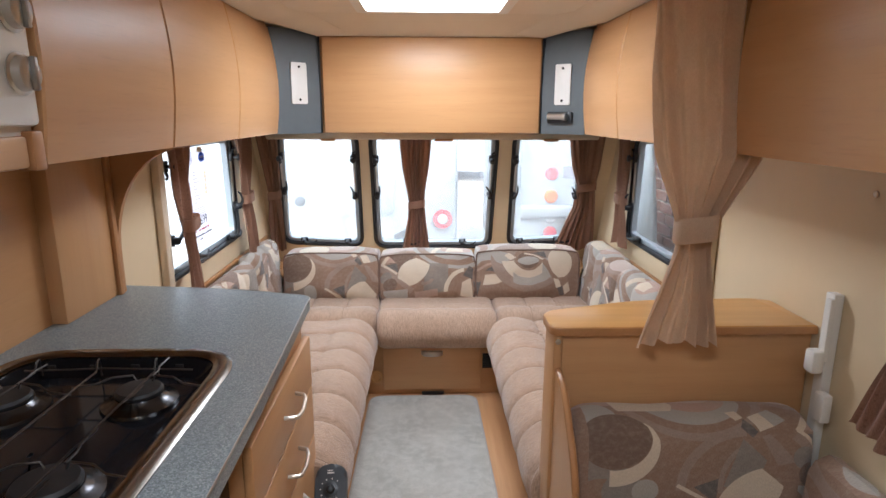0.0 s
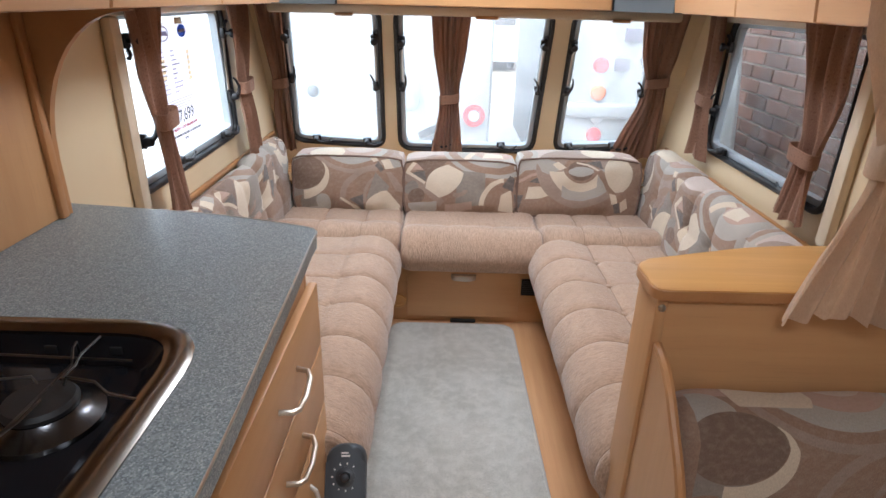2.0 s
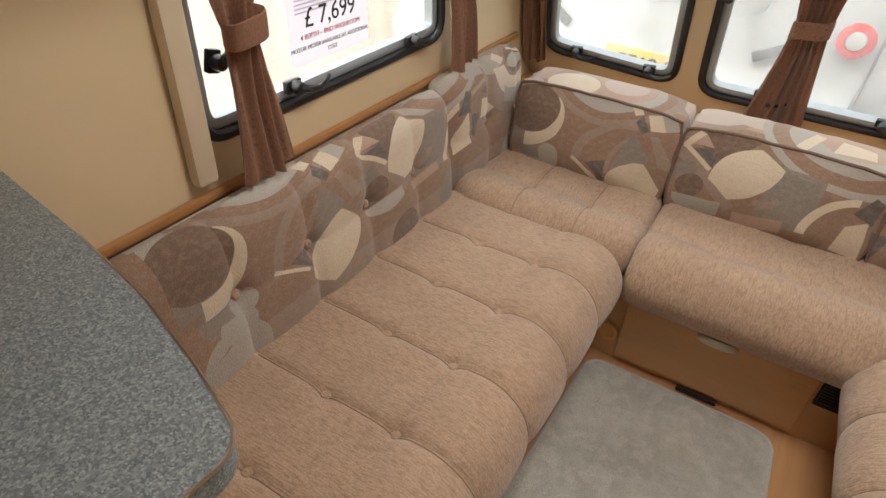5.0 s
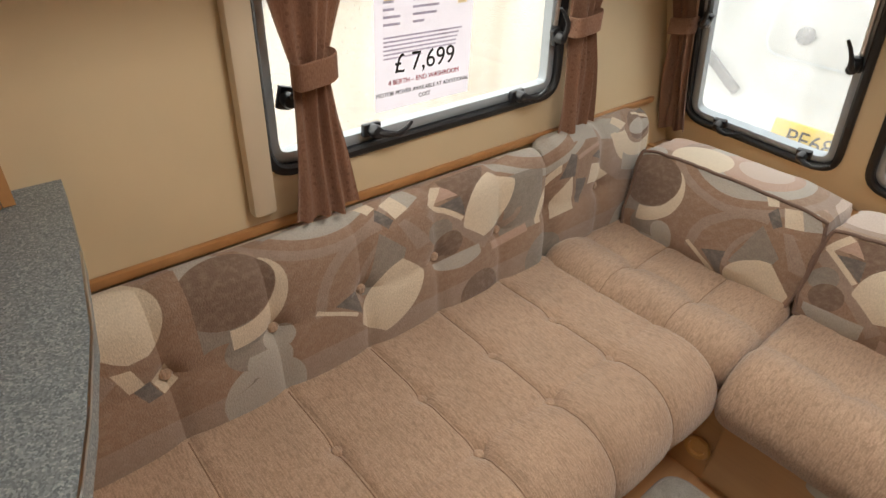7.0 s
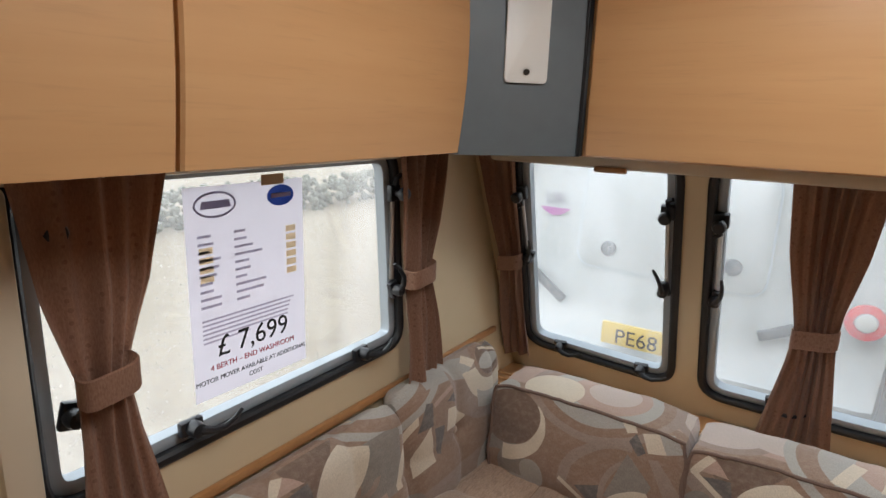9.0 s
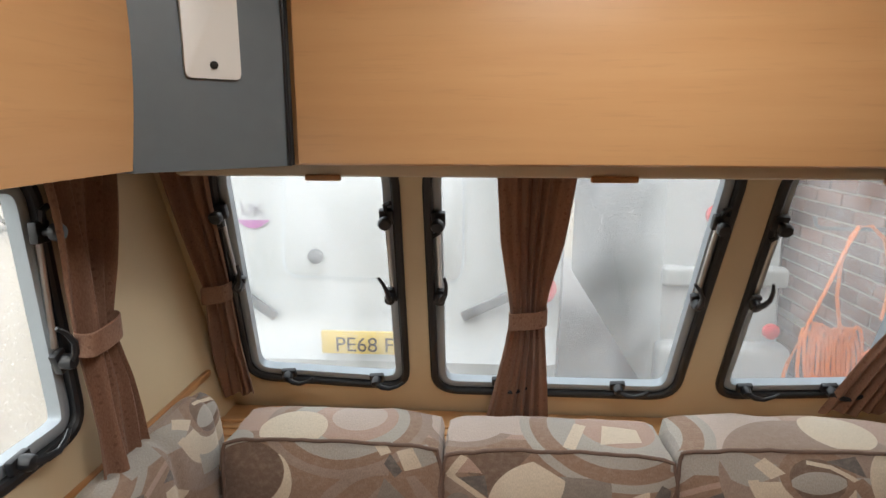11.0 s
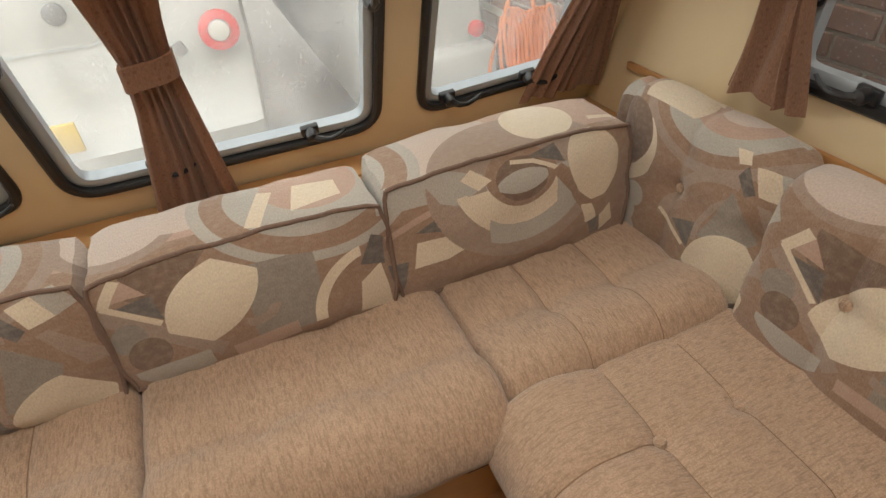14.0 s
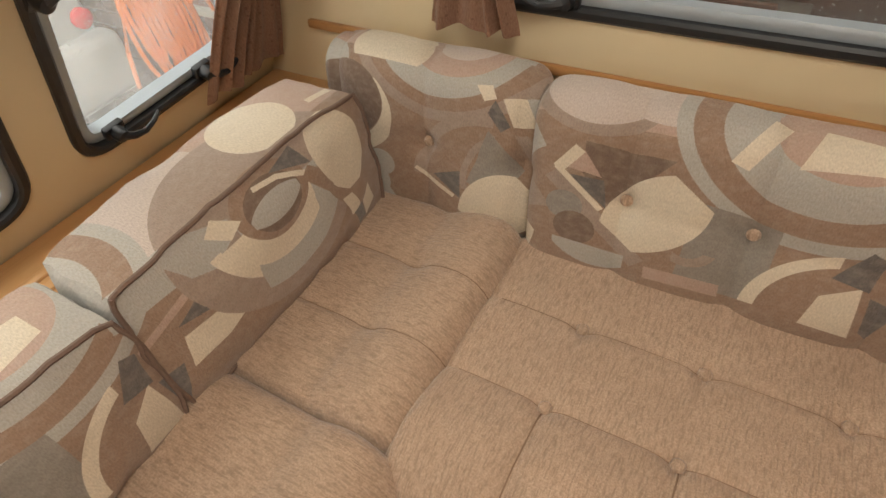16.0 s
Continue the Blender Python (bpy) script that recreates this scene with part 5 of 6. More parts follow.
for k in range(9):
    a = radians(-40 + k * 32)
    part("mark", bm_box(-0.0015, 0.0015, 0.027, 0.031, 0.0, 0.0006, 0), white_mat, heater, "", hm @ pose(0, 0, 0, 0, 0, math.degrees(a)))
part("label_bars", bm_box(-0.010, 0.010, 0.043, 0.047, 0, 0.0006, 0, bm_box(-0.010, 0.006, 0.050, 0.053, 0, 0.0006, 0)), white_mat, heater, "small white print", hm)
part("cable", bm_tube([(-0.385, 2.43, 0.47), (-0.366, 2.43, 0.45), (-0.360, 2.45, 0.38), (-0.368, 2.46, 0.28)], 0.005, 8), white_mat, heater, "white cable")

# splashback, corner post and curved bracket
structure("wall_splashback", bm_box(-XL, -XL + 0.008, 0.2, 2.44, WT, LB, 0.001), wood_y, "beech panel above the worktop", "wall panel")
structure("trim_corner_post", bm_box(-XL + 0.002, -0.952, 2.43, 2.70, WT, LB, 0.004), wood_z, "beech corner post on the worktop", "trim")
structure("trim_post_edge", bm_box(-0.955, -0.940, 2.68, 2.703, WT, LB, 0.004), wood_edge, "rounded beech post edging", "trim")
br_pts = [(-XL, WT + 0.002), (-0.945, WT + 0.002), (-0.945, 1.10)] + [(-0.945 + 0.215 * (1 - math.cos(radians(a))), 1.10 + 0.302 * math.sin(radians(a))) for a in range(10, 91, 8)] + [(-0.728, LB - 0.001), (-XL, LB - 0.001)]
structure("trim_bracket", bm_prism(br_pts, 0.016, Matrix(((1, 0, 0, 0), (0, 0, 1, 2.704), (0, 1, 0, 0), (0, 0, 0, 1)))), wood_edge, "curved beech bracket under the locker", "trim", False)

# microwave cabinet beside the left lockers
mw = thing("cooker_hood", (-0.86, 1.7, 1.40), "white control panel with two round dials above the hob", "control panel")
part("body", bm_box(-XL, -0.735, 1.20, 2.066, LB, ZC, 0.004), white_mat, mw)
part("fascia", bm_box(-0.737, -0.712, 1.20, 2.060, 1.478, 1.885, 0.010), white_mat, mw, "white curved fascia")
part("lower_strip", bm_box(-0.75, -0.722, 1.20, 2.030, LB + 0.002, 1.462, 0.006), wood_y, mw, "beech strip below the fascia")
part("side_strip", bm_box(-0.75, -0.716, 2.034, 2.066, LB - 0.004, 1.470, 0.004), wood_edge, mw, "beech upright edge")
for z in (1.665, 1.565):
    dl = part("dial", bm_lathe([(0.034, 0), (0.036, 0.004), (0.030, 0.006), (0.028, 0.020), (0.024, 0.023), (0.001, 0.023)], pose(-0.712, 2.018, z, 0, 90, 0), 24), steel_mat, mw, "round chrome dial")
    part("grip", bm_box(-0.692, -0.680, 2.012, 2.024, z - 0.028, z + 0.028, 0.004), plain("dial_grip", (0.30, 0.29, 0.27), 0.35, 0.7, 0.05, 30, 0.0), dl)

# ---- dresser and dinette on the right ----
CT = 0.930
cab = thing("dresser", (0.7, 2.62, 0), "beech dresser with honey-coloured top and rounded corner", "cabinet")
ct_pts = round_outline([(0.312, 2.487), (1.058, 2.487), (1.058, 2.72), (1.00, 2.738), (0.64, 2.728), (0.312, 2.625)], [0.03, 0, 0, 0.02, 0.1, 0.04])
part("top", bm_prism(ct_pts, 0.022, Matrix.Translation((0, 0, CT - 0.022)), 0.004), wood_top, cab, "honey-coloured beech top")
part("top_edging", bm_ring(grow(ct_pts, 0.003), grow(ct_pts, -0.002), CT - 0.023, CT - 0.003, None, None, 0.002), wood_edge, cab, "darker rounded edging")
part("back_panel", bm_box(0.348, 1.058, 2.505, 2.521, 0.0, CT - 0.023, 0.002), wood_x, cab)
part("side_panel", bm_box(0.322, 0.346, 2.497, 2.61, 0.0, CT - 0.023, 0.004), wood_z, cab)
part("body", bm_box(0.348, 1.058, 2.523, 2.63, 0.0, CT - 0.024, 0.002), wood_x, cab)
part("button", bm_lathe([(0.008, 0), (0.008, 0.004), (0.004, 0.006)], pose(0.334, 2.497, 0.885, 90, 0, 0), 12), nickel_mat, cab, "small round screw cap")
knee = thing("dinette_end_panel", (0.34, 2.45, 0), "curved beech end panel beside the dinette seat", "panel")
kp = round_outline([(2.245, 0.0), (2.495, 0.0), (2.495, 0.80), (2.425, 0.785), (2.245, 0.60)], [0, 0, 0.0, 0.06, 0.1])
part("panel", bm_prism(kp, 0.018, Matrix(((0, 0, 1, 0.330), (1, 0, 0, 0), (0, 1, 0, 0), (0, 0, 0, 1)))), wood_z, knee, "", None, False)
part("edging", bm_tube([(0.339, y, z) for y, z in kp if z > 0.3], 0.010, 8), wood_edge, knee, "rounded beech edging")

din = thing("patterned_cushion", (0.66, 2.5, 0.4), "patterned dinette backrest leaning on the dresser", "backrest cushion")


def dinette_back():
    rows = []
    for x in np.linspace(0.36, 1.00, 46):
        endd = min(x - 0.36, 1.00 - x)
        g = 0.03 * math.exp(-endd / 0.018)
        sag = 0.004 * noise.noise((x * 6, 1, 2))
        prof = [(2.490, 0.38), (2.487, 0.68), (2.470, 0.712), (2.435, 0.722), (2.385, 0.721), (2.350, 0.706), (2.333, 0.68), (2.325, 0.63), (2.319, 0.56), (2.317, 0.45), (2.325, 0.39)]
        rows.append([(x, y + (g if y < 2.415 else -0.2 * g) + sag, z - (g if z > 0.7 else 0) + sag) for y, z in prof])
    return bm_grid(rows, lambda c: (c.x - 0.39, c.z - 0.50 + (c.y - 2.325)), True, True)


part("cover", dinette_back(), pattern_mat, din, "cover with a retro circle pattern")
dside = thing("dinette_side_cushion", (1.0, 1.9, 0.4), "patterned cushion along the dinette wall", "backrest cushion")
part("cover", bm_grid([[(1.055, y, 0.40), (1.055, y, 0.60), (1.04, y, 0.635), (1.01, y, 0.645), (0.975, y, 0.63), (0.96, y, 0.60), (0.95, y, 0.42)] for y in np.linspace(1.35, 2.305, 24)], lambda c: (c.y * 0.9, c.z - 0.4), True, True), pattern_mat, dside, "cover with a retro circle pattern")
dseat = thing("dinette_bench", (0.7, 2.1, 0), "beige dinette seat on a beech base", "seat")
part("cushion", bm_box(0.36, 1.055, 1.75, 2.315, 0.30, 0.42, 0.04, None, 4), seat_mat, dseat)
part("base", bm_box(0.40, 1.055, 1.78, 2.495, 0.0, 0.30, 0.004), wood_x, dseat)

slide = thing("table_rail", (1.05, 2.42, 0.5), "white plastic table support rail on the wall", "rail")
part("channel", bm_box(1.032, 1.060, 2.405, 2.440, 0.45, 1.045, 0.004), white_mat, slide)
part("bracket", bm_box(1.018, 1.034, 2.395, 2.420, 0.86, 1.035, 0.004), white_mat, slide)
part("knob", bm_box(0.985, 1.020, 2.385, 2.425, 0.83, 0.895, 0.010), white_mat, slide)
part("stop", bm_box(1.012, 1.040, 2.36, 2.40, 0.70, 0.78, 0.006), white_mat, slide)
sc = tagged(part("wall_fixing", bm_lathe([(0.008, 0), (0.008, 0.004), (0.003, 0.006)], pose(XW - 0.0, 2.36, 1.315, 0, -90, 0), 12), nickel_mat), "small brass wall fixing on the cream wall", "fixing")

# ---- price sheet on the left window ----
sheet = thing("price_sheet", (-XL + 0.002, 3.53, 0.945), "lilac printed price sheet taped to the side window", "price sheet")
PY0, PY1, PZ0, PZ1 = 3.390, 3.660, 0.945, 1.345
PX = -1.016
part("paper", bm_grid([[(PX, y, z) for y in (PY0, PY1)] for z in (PZ0, PZ1)]), paper_mat, sheet, "lilac paper")
MS = Matrix(((0, 0, 1, PX + 0.0012), (1, 0, 0, 0), (0, 1, 0, 0), (0, 0, 0, 1)))
PC = (PY0 + PY1) / 2
lettering("price", "£ 7,699", 0.057, MS @ Matrix.Translation((PC, 1.0237, 0)), ink_mat, sheet)
lettering("subtitle", "4 BERTH – END WASHROOM", 0.0155, MS @ Matrix.Translation((PC, 0.9992, 0)), redink_mat, sheet)
lettering("note", "MOTOR MOVER AVAILABLE AT ADDITIONAL", 0.0132, MS @ Matrix.Translation((PC, 0.9766, 0)), ink_mat, sheet)
lettering("note", "COST", 0.0132, MS @ Matrix.Translation((PC, 0.9596, 0)), ink_mat, sheet)


def bar(y0, y1, z, h, material, name="text_bar"):
    part(name, bm_grid([[(PX + 0.0012, y, q) for y in (y0, y1)] for q in (z, z + h)]), material, sheet)


rnd = random.Random(4)
for k in range(10):
    z = 1.2538 - k * 0.0146
    bar(PY0 + 0.022, PY0 + 0.022 + rnd.uniform(0.022, 0.048), z, 0.005, greyink_mat)
    bar(PY0 + 0.098, PY0 + 0.098 + rnd.uniform(0.02, 0.075), z, 0.005, greyink_mat)
for k in range(6):
    bar(PY1 - 0.048, PY1 - 0.022, 1.2378 - k * 0.0175, 0.013, amberink_mat)
for k in range(4):
    bar(PY0 + 0.024, PY0 + 0.052, 1.2236 - k * 0.0175, 0.012, amberink_mat)
for k in range(6):
    bar(PY0 + 0.022, PY1 - 0.022 - rnd.uniform(0, 0.03) - (0.12 if k == 5 else 0), 1.0973 - k * 0.0085, 0.0035, greyink_mat)


def oval(cy, cz, a, b, lift):
    bm = bmesh.new()
    bm.faces.new([bm.verts.new(MS @ Vector((cy + a * math.cos(2 * math.pi * i / 28), cz + b * math.sin(2 * math.pi * i / 28), lift))) for i in range(28)])
    return bm


rim_out = [(PY0 + 0.062 + 0.044 * math.cos(2 * math.pi * i / 28), 1.3113 + 0.024 * math.sin(2 * math.pi * i / 28)) for i in range(28)]
part("badge", bm_ring(rim_out, grow(rim_out, -0.004), 0.0, 0.0004, MS), greyink_mat, sheet, "grey oval badge")
part("badge_band", bm_prism([(PY0 + 0.03, 1.3047), (PY0 + 0.094, 1.3047), (PY0 + 0.09, 1.3189), (PY0 + 0.034, 1.3189)], 0.0005, MS @ Matrix.Translation((0, 0, 0.0012))), greyink_mat, sheet)
part("badge", oval(PY1 - 0.058, 1.3142, 0.034, 0.021, -0.0006), blueink_mat, sheet, "blue oval badge")
part("badge_band", bm_prism([(PY1 - 0.083, 1.3104), (PY1 - 0.034, 1.3104), (PY1 - 0.033, 1.3189), (PY1 - 0.082, 1.3189)], 0.0005, MS @ Matrix.Translation((0, 0, 0.0006))), paper_mat, sheet)
tagged(part("tape", bm_box(PX + 0.0005, PX + 0.002, 3.555, 3.61, 1.3368, 1.3575, 0.0005), plain("brown_tape", (0.45, 0.30, 0.15), 0.4, 0, 0.05, 40, 0)), "brown tape holding the price sheet", "tape")

# ---- outside ----
GZ = -0.50


def ground_mesh():
    bm = bmesh.new()
    ks = [-400, -60, -20, -8, -4, -2, 0, 2, 4, 8, 20, 60, 400]
    bm_grid([[(x, y, GZ) for x in ks] for y in ks], None, False, False, bm)
    return bm


structure("ground", ground_mesh(), gravel_mat, "pale gravel yard", "ground")
structure("road", bm_box(-0.6, 1.61, 4.95, 11.5, GZ + 0.004, GZ + 0.03, 0.004), tarmac_mat, "wet grey tarmac path", "road")


lock_mat = plain('lock_grey', (0.10, 0.11, 0.12), 0.4, 0.3, 0.2, 60, 0.0)


def motorhome():
    """White vehicle parked nose to nose in front of the windows."""
    e = thing("parked_caravan", (-1.0, 7.0, GZ), "white parked caravan with locker door and yellow plate", "caravan")
    rows = []
    for z, y, x0, x1 in ((-0.15, 5.98, -2.55, 0.16), (0.1, 5.90, -2.6, 0.21), (0.22, 5.90, -2.62, 0.22), (0.30, 6.02, -2.62, 0.235), (0.45, 6.08, -2.64, 0.25), (0.8, 6.14, -2.66, 0.26), (1.3, 6.22, -2.66, 0.26), (1.9, 6.32, -2.64, 0.25), (2.15, 6.5, -2.55, 0.20)):
        r = 0.07
        rows.append([(x0 + r, y, z), (x1 - r, y, z), (x1 - r * 0.3, y + r * 0.3, z), (x1, y + r, z), (x1, 11.5, z), (x0, 11.5, z), (x0, y + r, z), (x0 + r * 0.3, y + r * 0.3, z)])
    part("body", bm_grid(rows, None, True, True), gel_mat, e)

    def yb(z):
        return float(np.interp(z, [-0.15, 0.1, 0.22, 0.30, 0.45, 0.8, 1.3, 1.9], [5.98, 5.90, 5.90, 6.02, 6.08, 6.14, 6.22, 6.32]))

    dpts = round_outline([(-1.31, 0.64), (-0.31, 0.62), (-0.31, 1.22), (-1.31, 1.22)], 0.09)
    md = Matrix(((1, 0, 0, 0), (0, 0.16, -1, 6.012 - 0.004), (0, 1, 0, 0), (0, 0, 0, 1)))
    d = part("locker_door", bm_prism(dpts, 0.012, md, 0.006), gel_mat, e, "white locker door")
    part("door_seal", bm_ring(grow(dpts, 0.012), grow(dpts, -0.002), 0.0, 0.006, md), greyframe_mat, e, "grey door seal")
    for lx in (-1.13, -0.47):
        part("lock", bm_lathe([(0.044, 0), (0.044, 0.012), (0.034, 0.018), (0.001, 0.018)], pose(lx, yb(0.75) - 0.020, 0.75, 90, 0, 0), 20), lock_mat, e, "round grey lock")
    part("number_plate", bm_box(-1.05, -0.53, 5.872, 5.892, 0.30 - 0.03, 0.395, 0.004), yellow_mat, e, "yellow number plate")
    lettering("plate_text", "PE68 FL", 0.115, pose(-0.79, 5.870, 0.285, 90, 0, 0), ink_mat, e)
    for sx, a in ((-1.47, 36), (-0.17, -26)):
        part("reflector", bm_box(-0.15, 0.15, -0.012, 0.012, -0.028, 0.028, 0.008), lock_mat, e, "grey bumper reflector", pose(sx, 6.035, 0.50, 0, a, 0))
    part("side_stripe", bm_box(-1.70, -1.68, 6.125, 6.25, 0.95, 1.7, 0.004), yellow_mat, e, "yellow decal stripe")
    lettering("decal_text", "UK", 0.10, pose(-1.49, yb(0.97) - 0.022, 0.97, 90, 0, 0), greyink_mat, e)
    part("decal", bm_prism([(-0.10 + 0.2 * i / 10, -0.05 * math.sin(math.pi * i / 10)) for i in range(11)], 0.003, pose(-1.49, yb(0.92) - 0.012, 0.945, 90, 0, 0)), pink_mat, e, "purple crescent decal")
    part("marker_light", bm_lathe([(0.085, 0), (0.085, 0.02), (0.05, 0.026), (0.048, 0.02), (0.001, 0.02)], pose(0.12, 6.06, 0.60, 90, 0, 0), 24), red_mat, e, "round red marker light")
    part("marker_lens", bm_lathe([(0.047, 0.02), (0.04, 0.030), (0.001, 0.034)], pose(0.12, 6.06, 0.60, 90, 0, 0), 20), clear_mat, e)
    part("bumper", bm_grid([[(x, 5.86 + 0.10 * ((x + 1.15) / 1.45) ** 4 + o, z) for o, z in ((0.06, 0.02), (0.0, 0.0), (-0.03, -0.06), (-0.02, -0.22), (0.05, -0.3))] for x in np.linspace(-2.55, 0.17, 30)]), gel_mat, e, "white moulded bumper")
    for wx in (-2.2, -0.1):
        wh = part("wheel", bm_lathe([(0.2, -0.09), (0.30, -0.09), (0.32, -0.05), (0.32, 0.05), (0.30, 0.09), (0.2, 0.09)], pose(wx, 8.2, GZ + 0.32, 0, 90, 0), 28), black_mat, e, "black tyre")
    return e


motorhome()


def second_caravan():
    e = thing("parked_caravan", (2.0, 7.5, GZ), "white parked caravan with round rear lights", "caravan")
    rows = []
    for z, y in ((-0.1, 6.30), (0.2, 6.28), (0.5, 6.32), (1.5, 6.40), (2.1, 6.55)):
        rows.append([(0.85, y, z), (1.50, y, z), (1.56, y + 0.1, z), (1.57, 9.3, z), (0.80, 9.3, z), (0.80, y + 0.08, z)])
    part("body", bm_grid(rows, None, True, True), gel_mat, e)
    for z, mt in ((0.97, red_mat), (0.76, amber_mat), (0.57, clear_mat), (0.42, red_mat)):
        part("rear_light", bm_lathe([(0.062, 0), (0.062, 0.02), (0.05, 0.035), (0.001, 0.042)], pose(1.13, 6.32 + 0.06 * (z - 0.4), z, 90, 0, 0), 22), mt, e)
    part("bumper", bm_box(0.82, 1.56, 6.18, 6.34, -0.05, 0.24, 0.05, None, 3), gel_mat, e, "white bumper")
    part("moulding", bm_box(0.84, 1.54, 6.27, 6.36, 0.56, 0.68, 0.03, None, 3), gel_mat, e, "white moulded ledge")
    for x, z in ((1.36, 1.20), (1.30, 0.98)):
        part("label", bm_box(x - 0.06, x + 0.06, 6.335, 6.352 + 0.08 * (z - 0.5), z - 0.05, z + 0.05, 0.002), greyink_mat, e, "grey printed label")
    part("reflector", bm_lathe([(0.045, 0), (0.045, 0.02), (0.035, 0.028), (0.001, 0.03)], pose(1.42, 6.19, 0.34, 90, 0, 0), 20), red_mat, e, "round red reflector")
    part("wheel", bm_lathe([(0.2, -0.09), (0.30, -0.09), (0.32, -0.05), (0.32, 0.05), (0.30, 0.09), (0.2, 0.09)], pose(1.5, 6.9, GZ + 0.32, 0, 90, 0), 28), black_mat, e, "black tyre")
    return e


second_caravan()

cable = thing("orange_cable", (1.33, 5.4, 0.35), "orange hook-up cable coiled over a wall rod", "cable")
part("hook", bm_tube([(1.62, 5.40, 1.06), (1.30, 5.40, 1.06), (1.17, 5.40, 1.062), (1.148, 5.40, 1.075), (1.14, 5.40, 1.11)], 0.008, 8), lock_mat, cable, "grey rod with an upturned end")
rnd = random.Random(7)
for k in range(11):
    x = 1.18 + k * 0.021
    h, top = rnd.uniform(0.13, 0.19), rnd.uniform(0.62, 0.66)
    part("coil", bm_tube([(x + 0.03 * math.sin(a) + rnd.uniform(-0.003, 0.003), 5.40 + 0.03 * math.cos(a), top - h + h * math.cos(a)) for a in np.linspace(0, 2 * math.pi, 19)], 0.0075, 6), orange_mat, cable)
for pts in (((1.30, 5.39, 0.62), (1.265, 5.39, 0.78), (1.262, 5.39, 0.92), (1.285, 5.39, 1.03), (1.31, 5.39, 1.072), (1.36, 5.39, 1.075), (1.42, 5.39, 1.02), (1.455, 5.39, 0.90), (1.465, 5.39, 0.78), (1.455, 5.39, 0.68)),
            ((1.31, 5.385, 1.07), (1.27, 5.385, 0.98), (1.22, 5.385, 0.82), (1.16, 5.385, 0.65), (1.10, 5.385, 0.48), (1.08, 5.385, 0.36)),
            ((1.40, 5.39, 0.52), (1.44, 5.39, 0.55), (1.47, 5.39, 0.52), (1.49, 5.39, 0.46))):
    part("loop", bm_tube(pts, 0.0075, 6), orange_mat, cable)

# hedge and pale kerb beyond the gravel on the left
rnd = random.Random(11)
hb = bmesh.new()
for k in range(1500):
    y, z = rnd.uniform(-2, 16), rnd.uniform(GZ, GZ + 0.6)
    x = -9.0 + rnd.uniform(-0.45, 0.45)
    bmesh.ops.create_icosphere(hb, subdivisions=1, radius=rnd.uniform(0.03, 0.10), matrix=pose(x, y, z, rnd.uniform(0, 180), rnd.uniform(0, 180), 0))
tagged(part("hedge", hb, hedge_mat, None, "", None, False), "grey-green rough hedge at the edge of the yard", "hedge", "", "stuff")

# far house fronts
house = thing("far_house", (4.5, 33, GZ), "pale far house front beyond the path", "house")
part("wall", bm_box(-3, 9, 32, 38, GZ, 3.2, 0.02), plain("render_wall", (0.55, 0.45, 0.36), 0.9, 0, 0.08, 2, 0.2), house)
part("roof", bm_prism([(-0.3, 0), (6.3, 0), (3, 2.6)], 12.4, Matrix(((0, 0, 1, -3.2), (1, 0, 0, 32), (0, 1, 0, 3.2), (0, 0, 0, 1)))), plain("roof_tiles", (0.16, 0.12, 0.10), 0.9, 0, 0.2, 6, 0.4), house, "dark roof", None, False)
for vx in (1.1, 3.4):
    van = thing("far_van", (vx, 19, GZ), "white van parked far off across the yard", "van", "far vans")
    part("body", bm_prism(round_outline([(-0.9, 0.28), (0.9, 0.28), (0.84, 1.5), (0.74, 2.1), (-0.74, 2.1), (-0.84, 1.5)], 0.12), 4.2, Matrix(((1, 0, 0, vx), (0, 0, 1, 19), (0, 1, 0, GZ), (0, 0, 0, 1))), 0.03), gel_mat, van, "", None, False)
    part("windscreen", bm_prism(round_outline([(-0.72, 1.25), (0.72, 1.25), (0.66, 1.85), (-0.66, 1.85)], 0.08), 0.02, Matrix(((1, 0, 0, vx), (0, 0, 1, 18.975), (0, 1, 0, GZ), (0, 0, 0, 1)))), dark_mat, van, "dark windscreen", None, False)
    for sx in (-0.72, 0.72):
        part("wheel", bm_lathe([(0.18, -0.09), (0.29, -0.09), (0.32, -0.05), (0.32, 0.05), (0.29, 0.09), (0.18, 0.09)], pose(vx + sx, 19.8, GZ + 0.32, 0, 90, 0), 20), black_mat, van, "black tyre")
        part("headlight", bm_box(vx + sx * 0.9 - 0.1, vx + sx * 0.9 + 0.1, 18.96, 19.0, GZ + 0.75, GZ + 0.92, 0.02), clear_mat, van, "clear headlight")
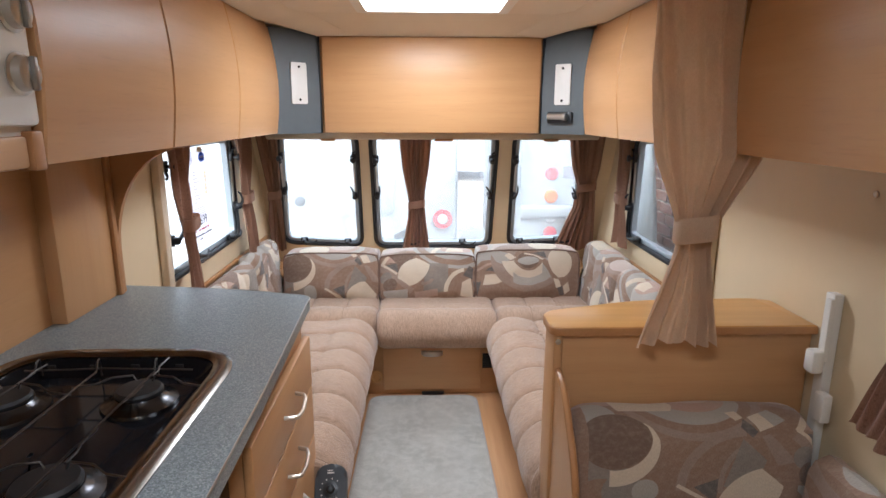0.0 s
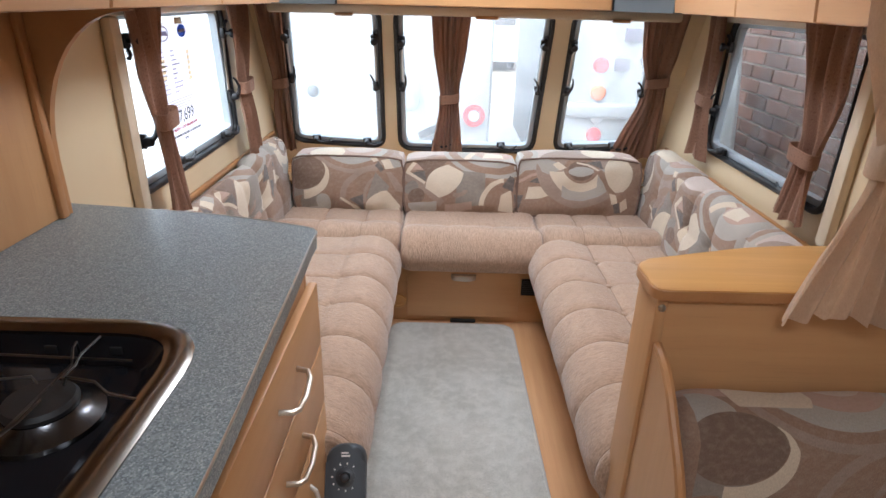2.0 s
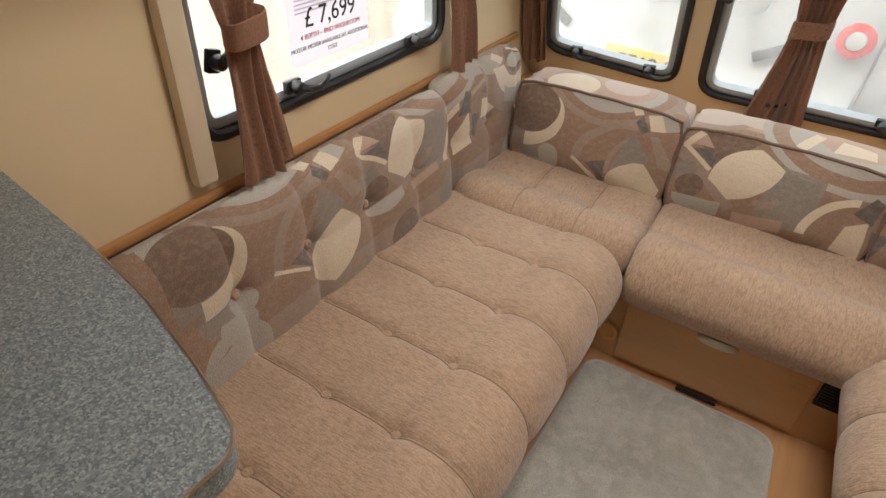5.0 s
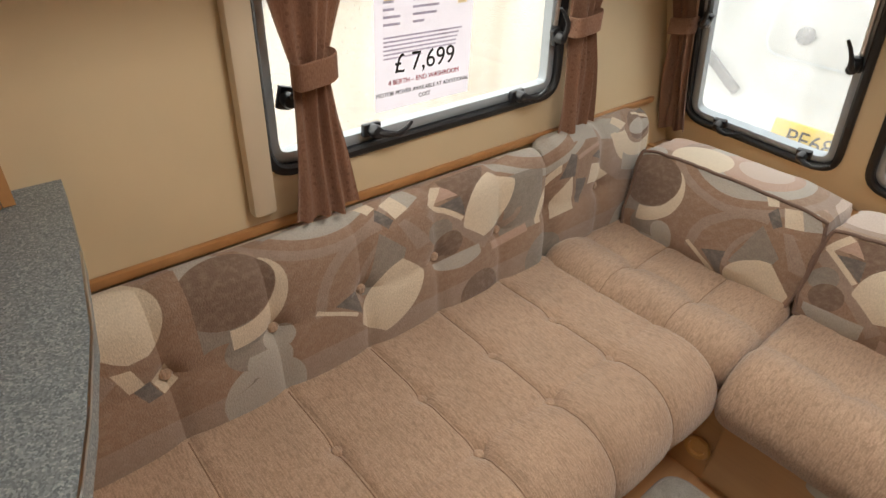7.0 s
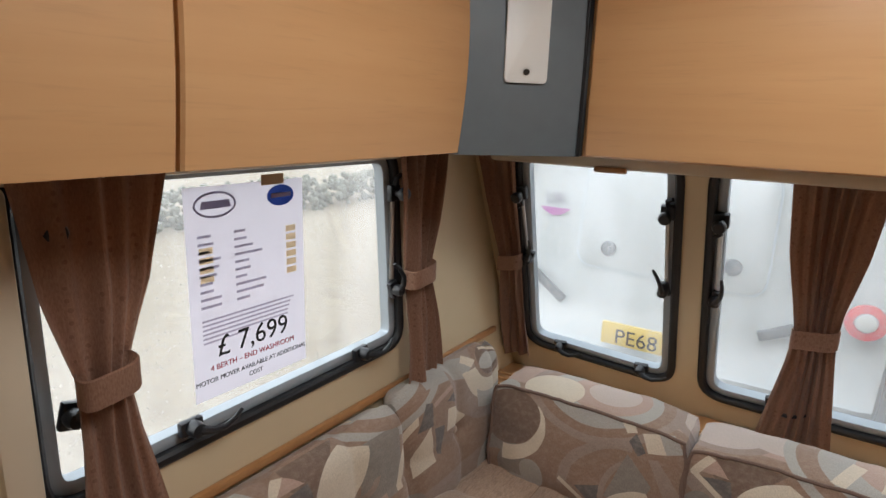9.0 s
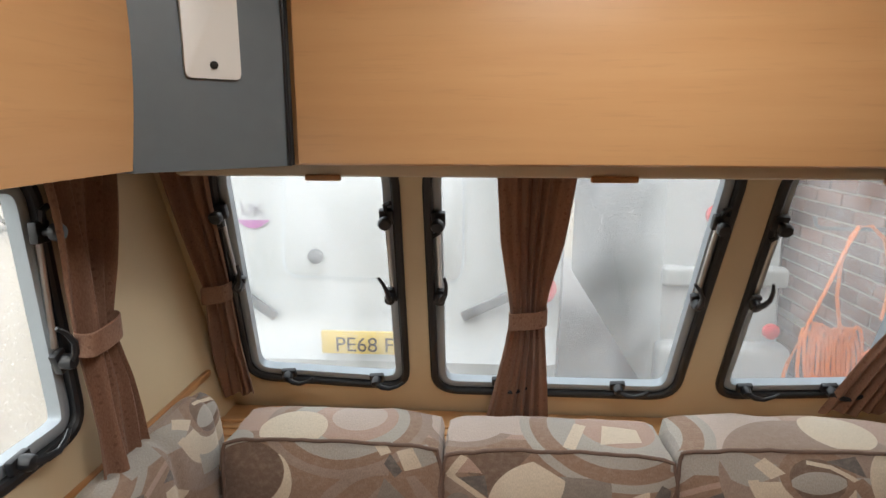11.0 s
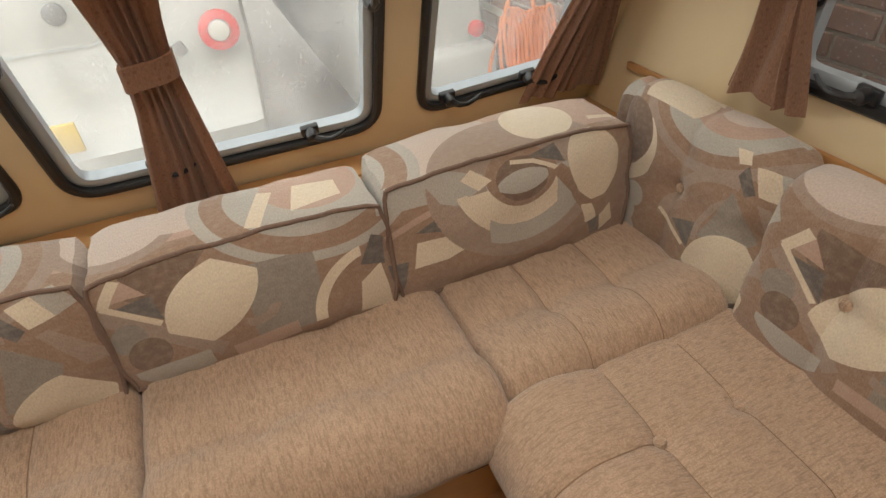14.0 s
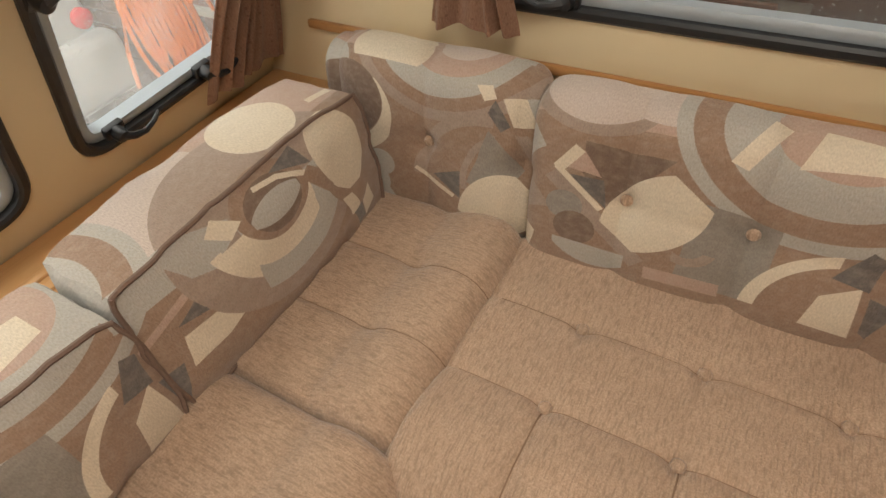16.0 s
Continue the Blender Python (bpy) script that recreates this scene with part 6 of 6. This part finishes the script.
for wx in (-1.5, 1.2, 4.0, 6.8):
    part("window", bm_box(wx, wx + 1.1, 31.96, 32.01, 0.6, 1.8, 0.02), dark_mat, house)

# brick wall on the right
BX = 1.62
bw = thing("wall_brick", (BX, 5.5, GZ), "brown brick wall close beside the caravan", "wall", "", "structure")
part("mortar_bed", bm_box(BX + 0.006, BX + 0.25, -3.0, 9.0, GZ, 2.6, 0), mortar_mat, bw)
# added solid shell that stands in for a white reflection in the side window
white_shell = thing("reflection_shell", (1.32, 5.0, GZ), "added white rounded shell in place of a window reflection", "cover")
part("shell", bm_grid([[(1.36 + 0.10 * math.cos(a) * (1 - ((z + 0.5) / 2.1) ** 3), 4.72 + (0.34 * (1 - ((z + 0.5) / 2.15) ** 3)) * math.sin(a), z) for a in np.linspace(0, 2 * math.pi, 25)[:-1]] for z in np.linspace(GZ, 1.55, 20)], None, True, True), gel_mat, white_shell)

bm = bm_box(0, 0.012, -0.107, 0.107, -0.0325, 0.0325, 0.004, None, 1)
BRICK = shared(bm, "brick", brick_mat_a)
bn = BRICK.materials[0].node_tree
info = bn.nodes.new("ShaderNodeObjectInfo")
pb = bn.nodes["Principled BSDF"]
src = pb.inputs["Base Color"].links[0].from_socket
tint = mixrgb(bn.nodes, bn.links, info.outputs["Random"], (0.55, 0.50, 0.48), (1.35, 1.15, 1.05))
bn.links.new(mixrgb(bn.nodes, bn.links, 1.0, src, tint, "MULTIPLY"), pb.inputs["Base Color"])
for j in range(18):
    for i in range(16):
        y = 3.55 + i * 0.2265 + (0.113 if j % 2 else 0)
        z = 0.42 + j * 0.0755
        part("brick", BRICK, None, bw, "", Matrix.Translation((BX - 0.004, y, z)))
rest = bmesh.new()
for j in range(30):
    for i in range(36):
        y = 1.0 + i * 0.2265 + (0.113 if j % 2 else 0)
        z = GZ + 0.05 + j * 0.0755
        if 3.45 < y < 7.2 and z > 0.38:
            continue
        bm_box(BX - 0.004, BX + 0.008, y - 0.107, y + 0.107, z - 0.0325, z + 0.0325, 0, rest)
tagged(part("brick_rest", rest, brick_mat_a, bw, "", None, False), "", "", "", "stuff")
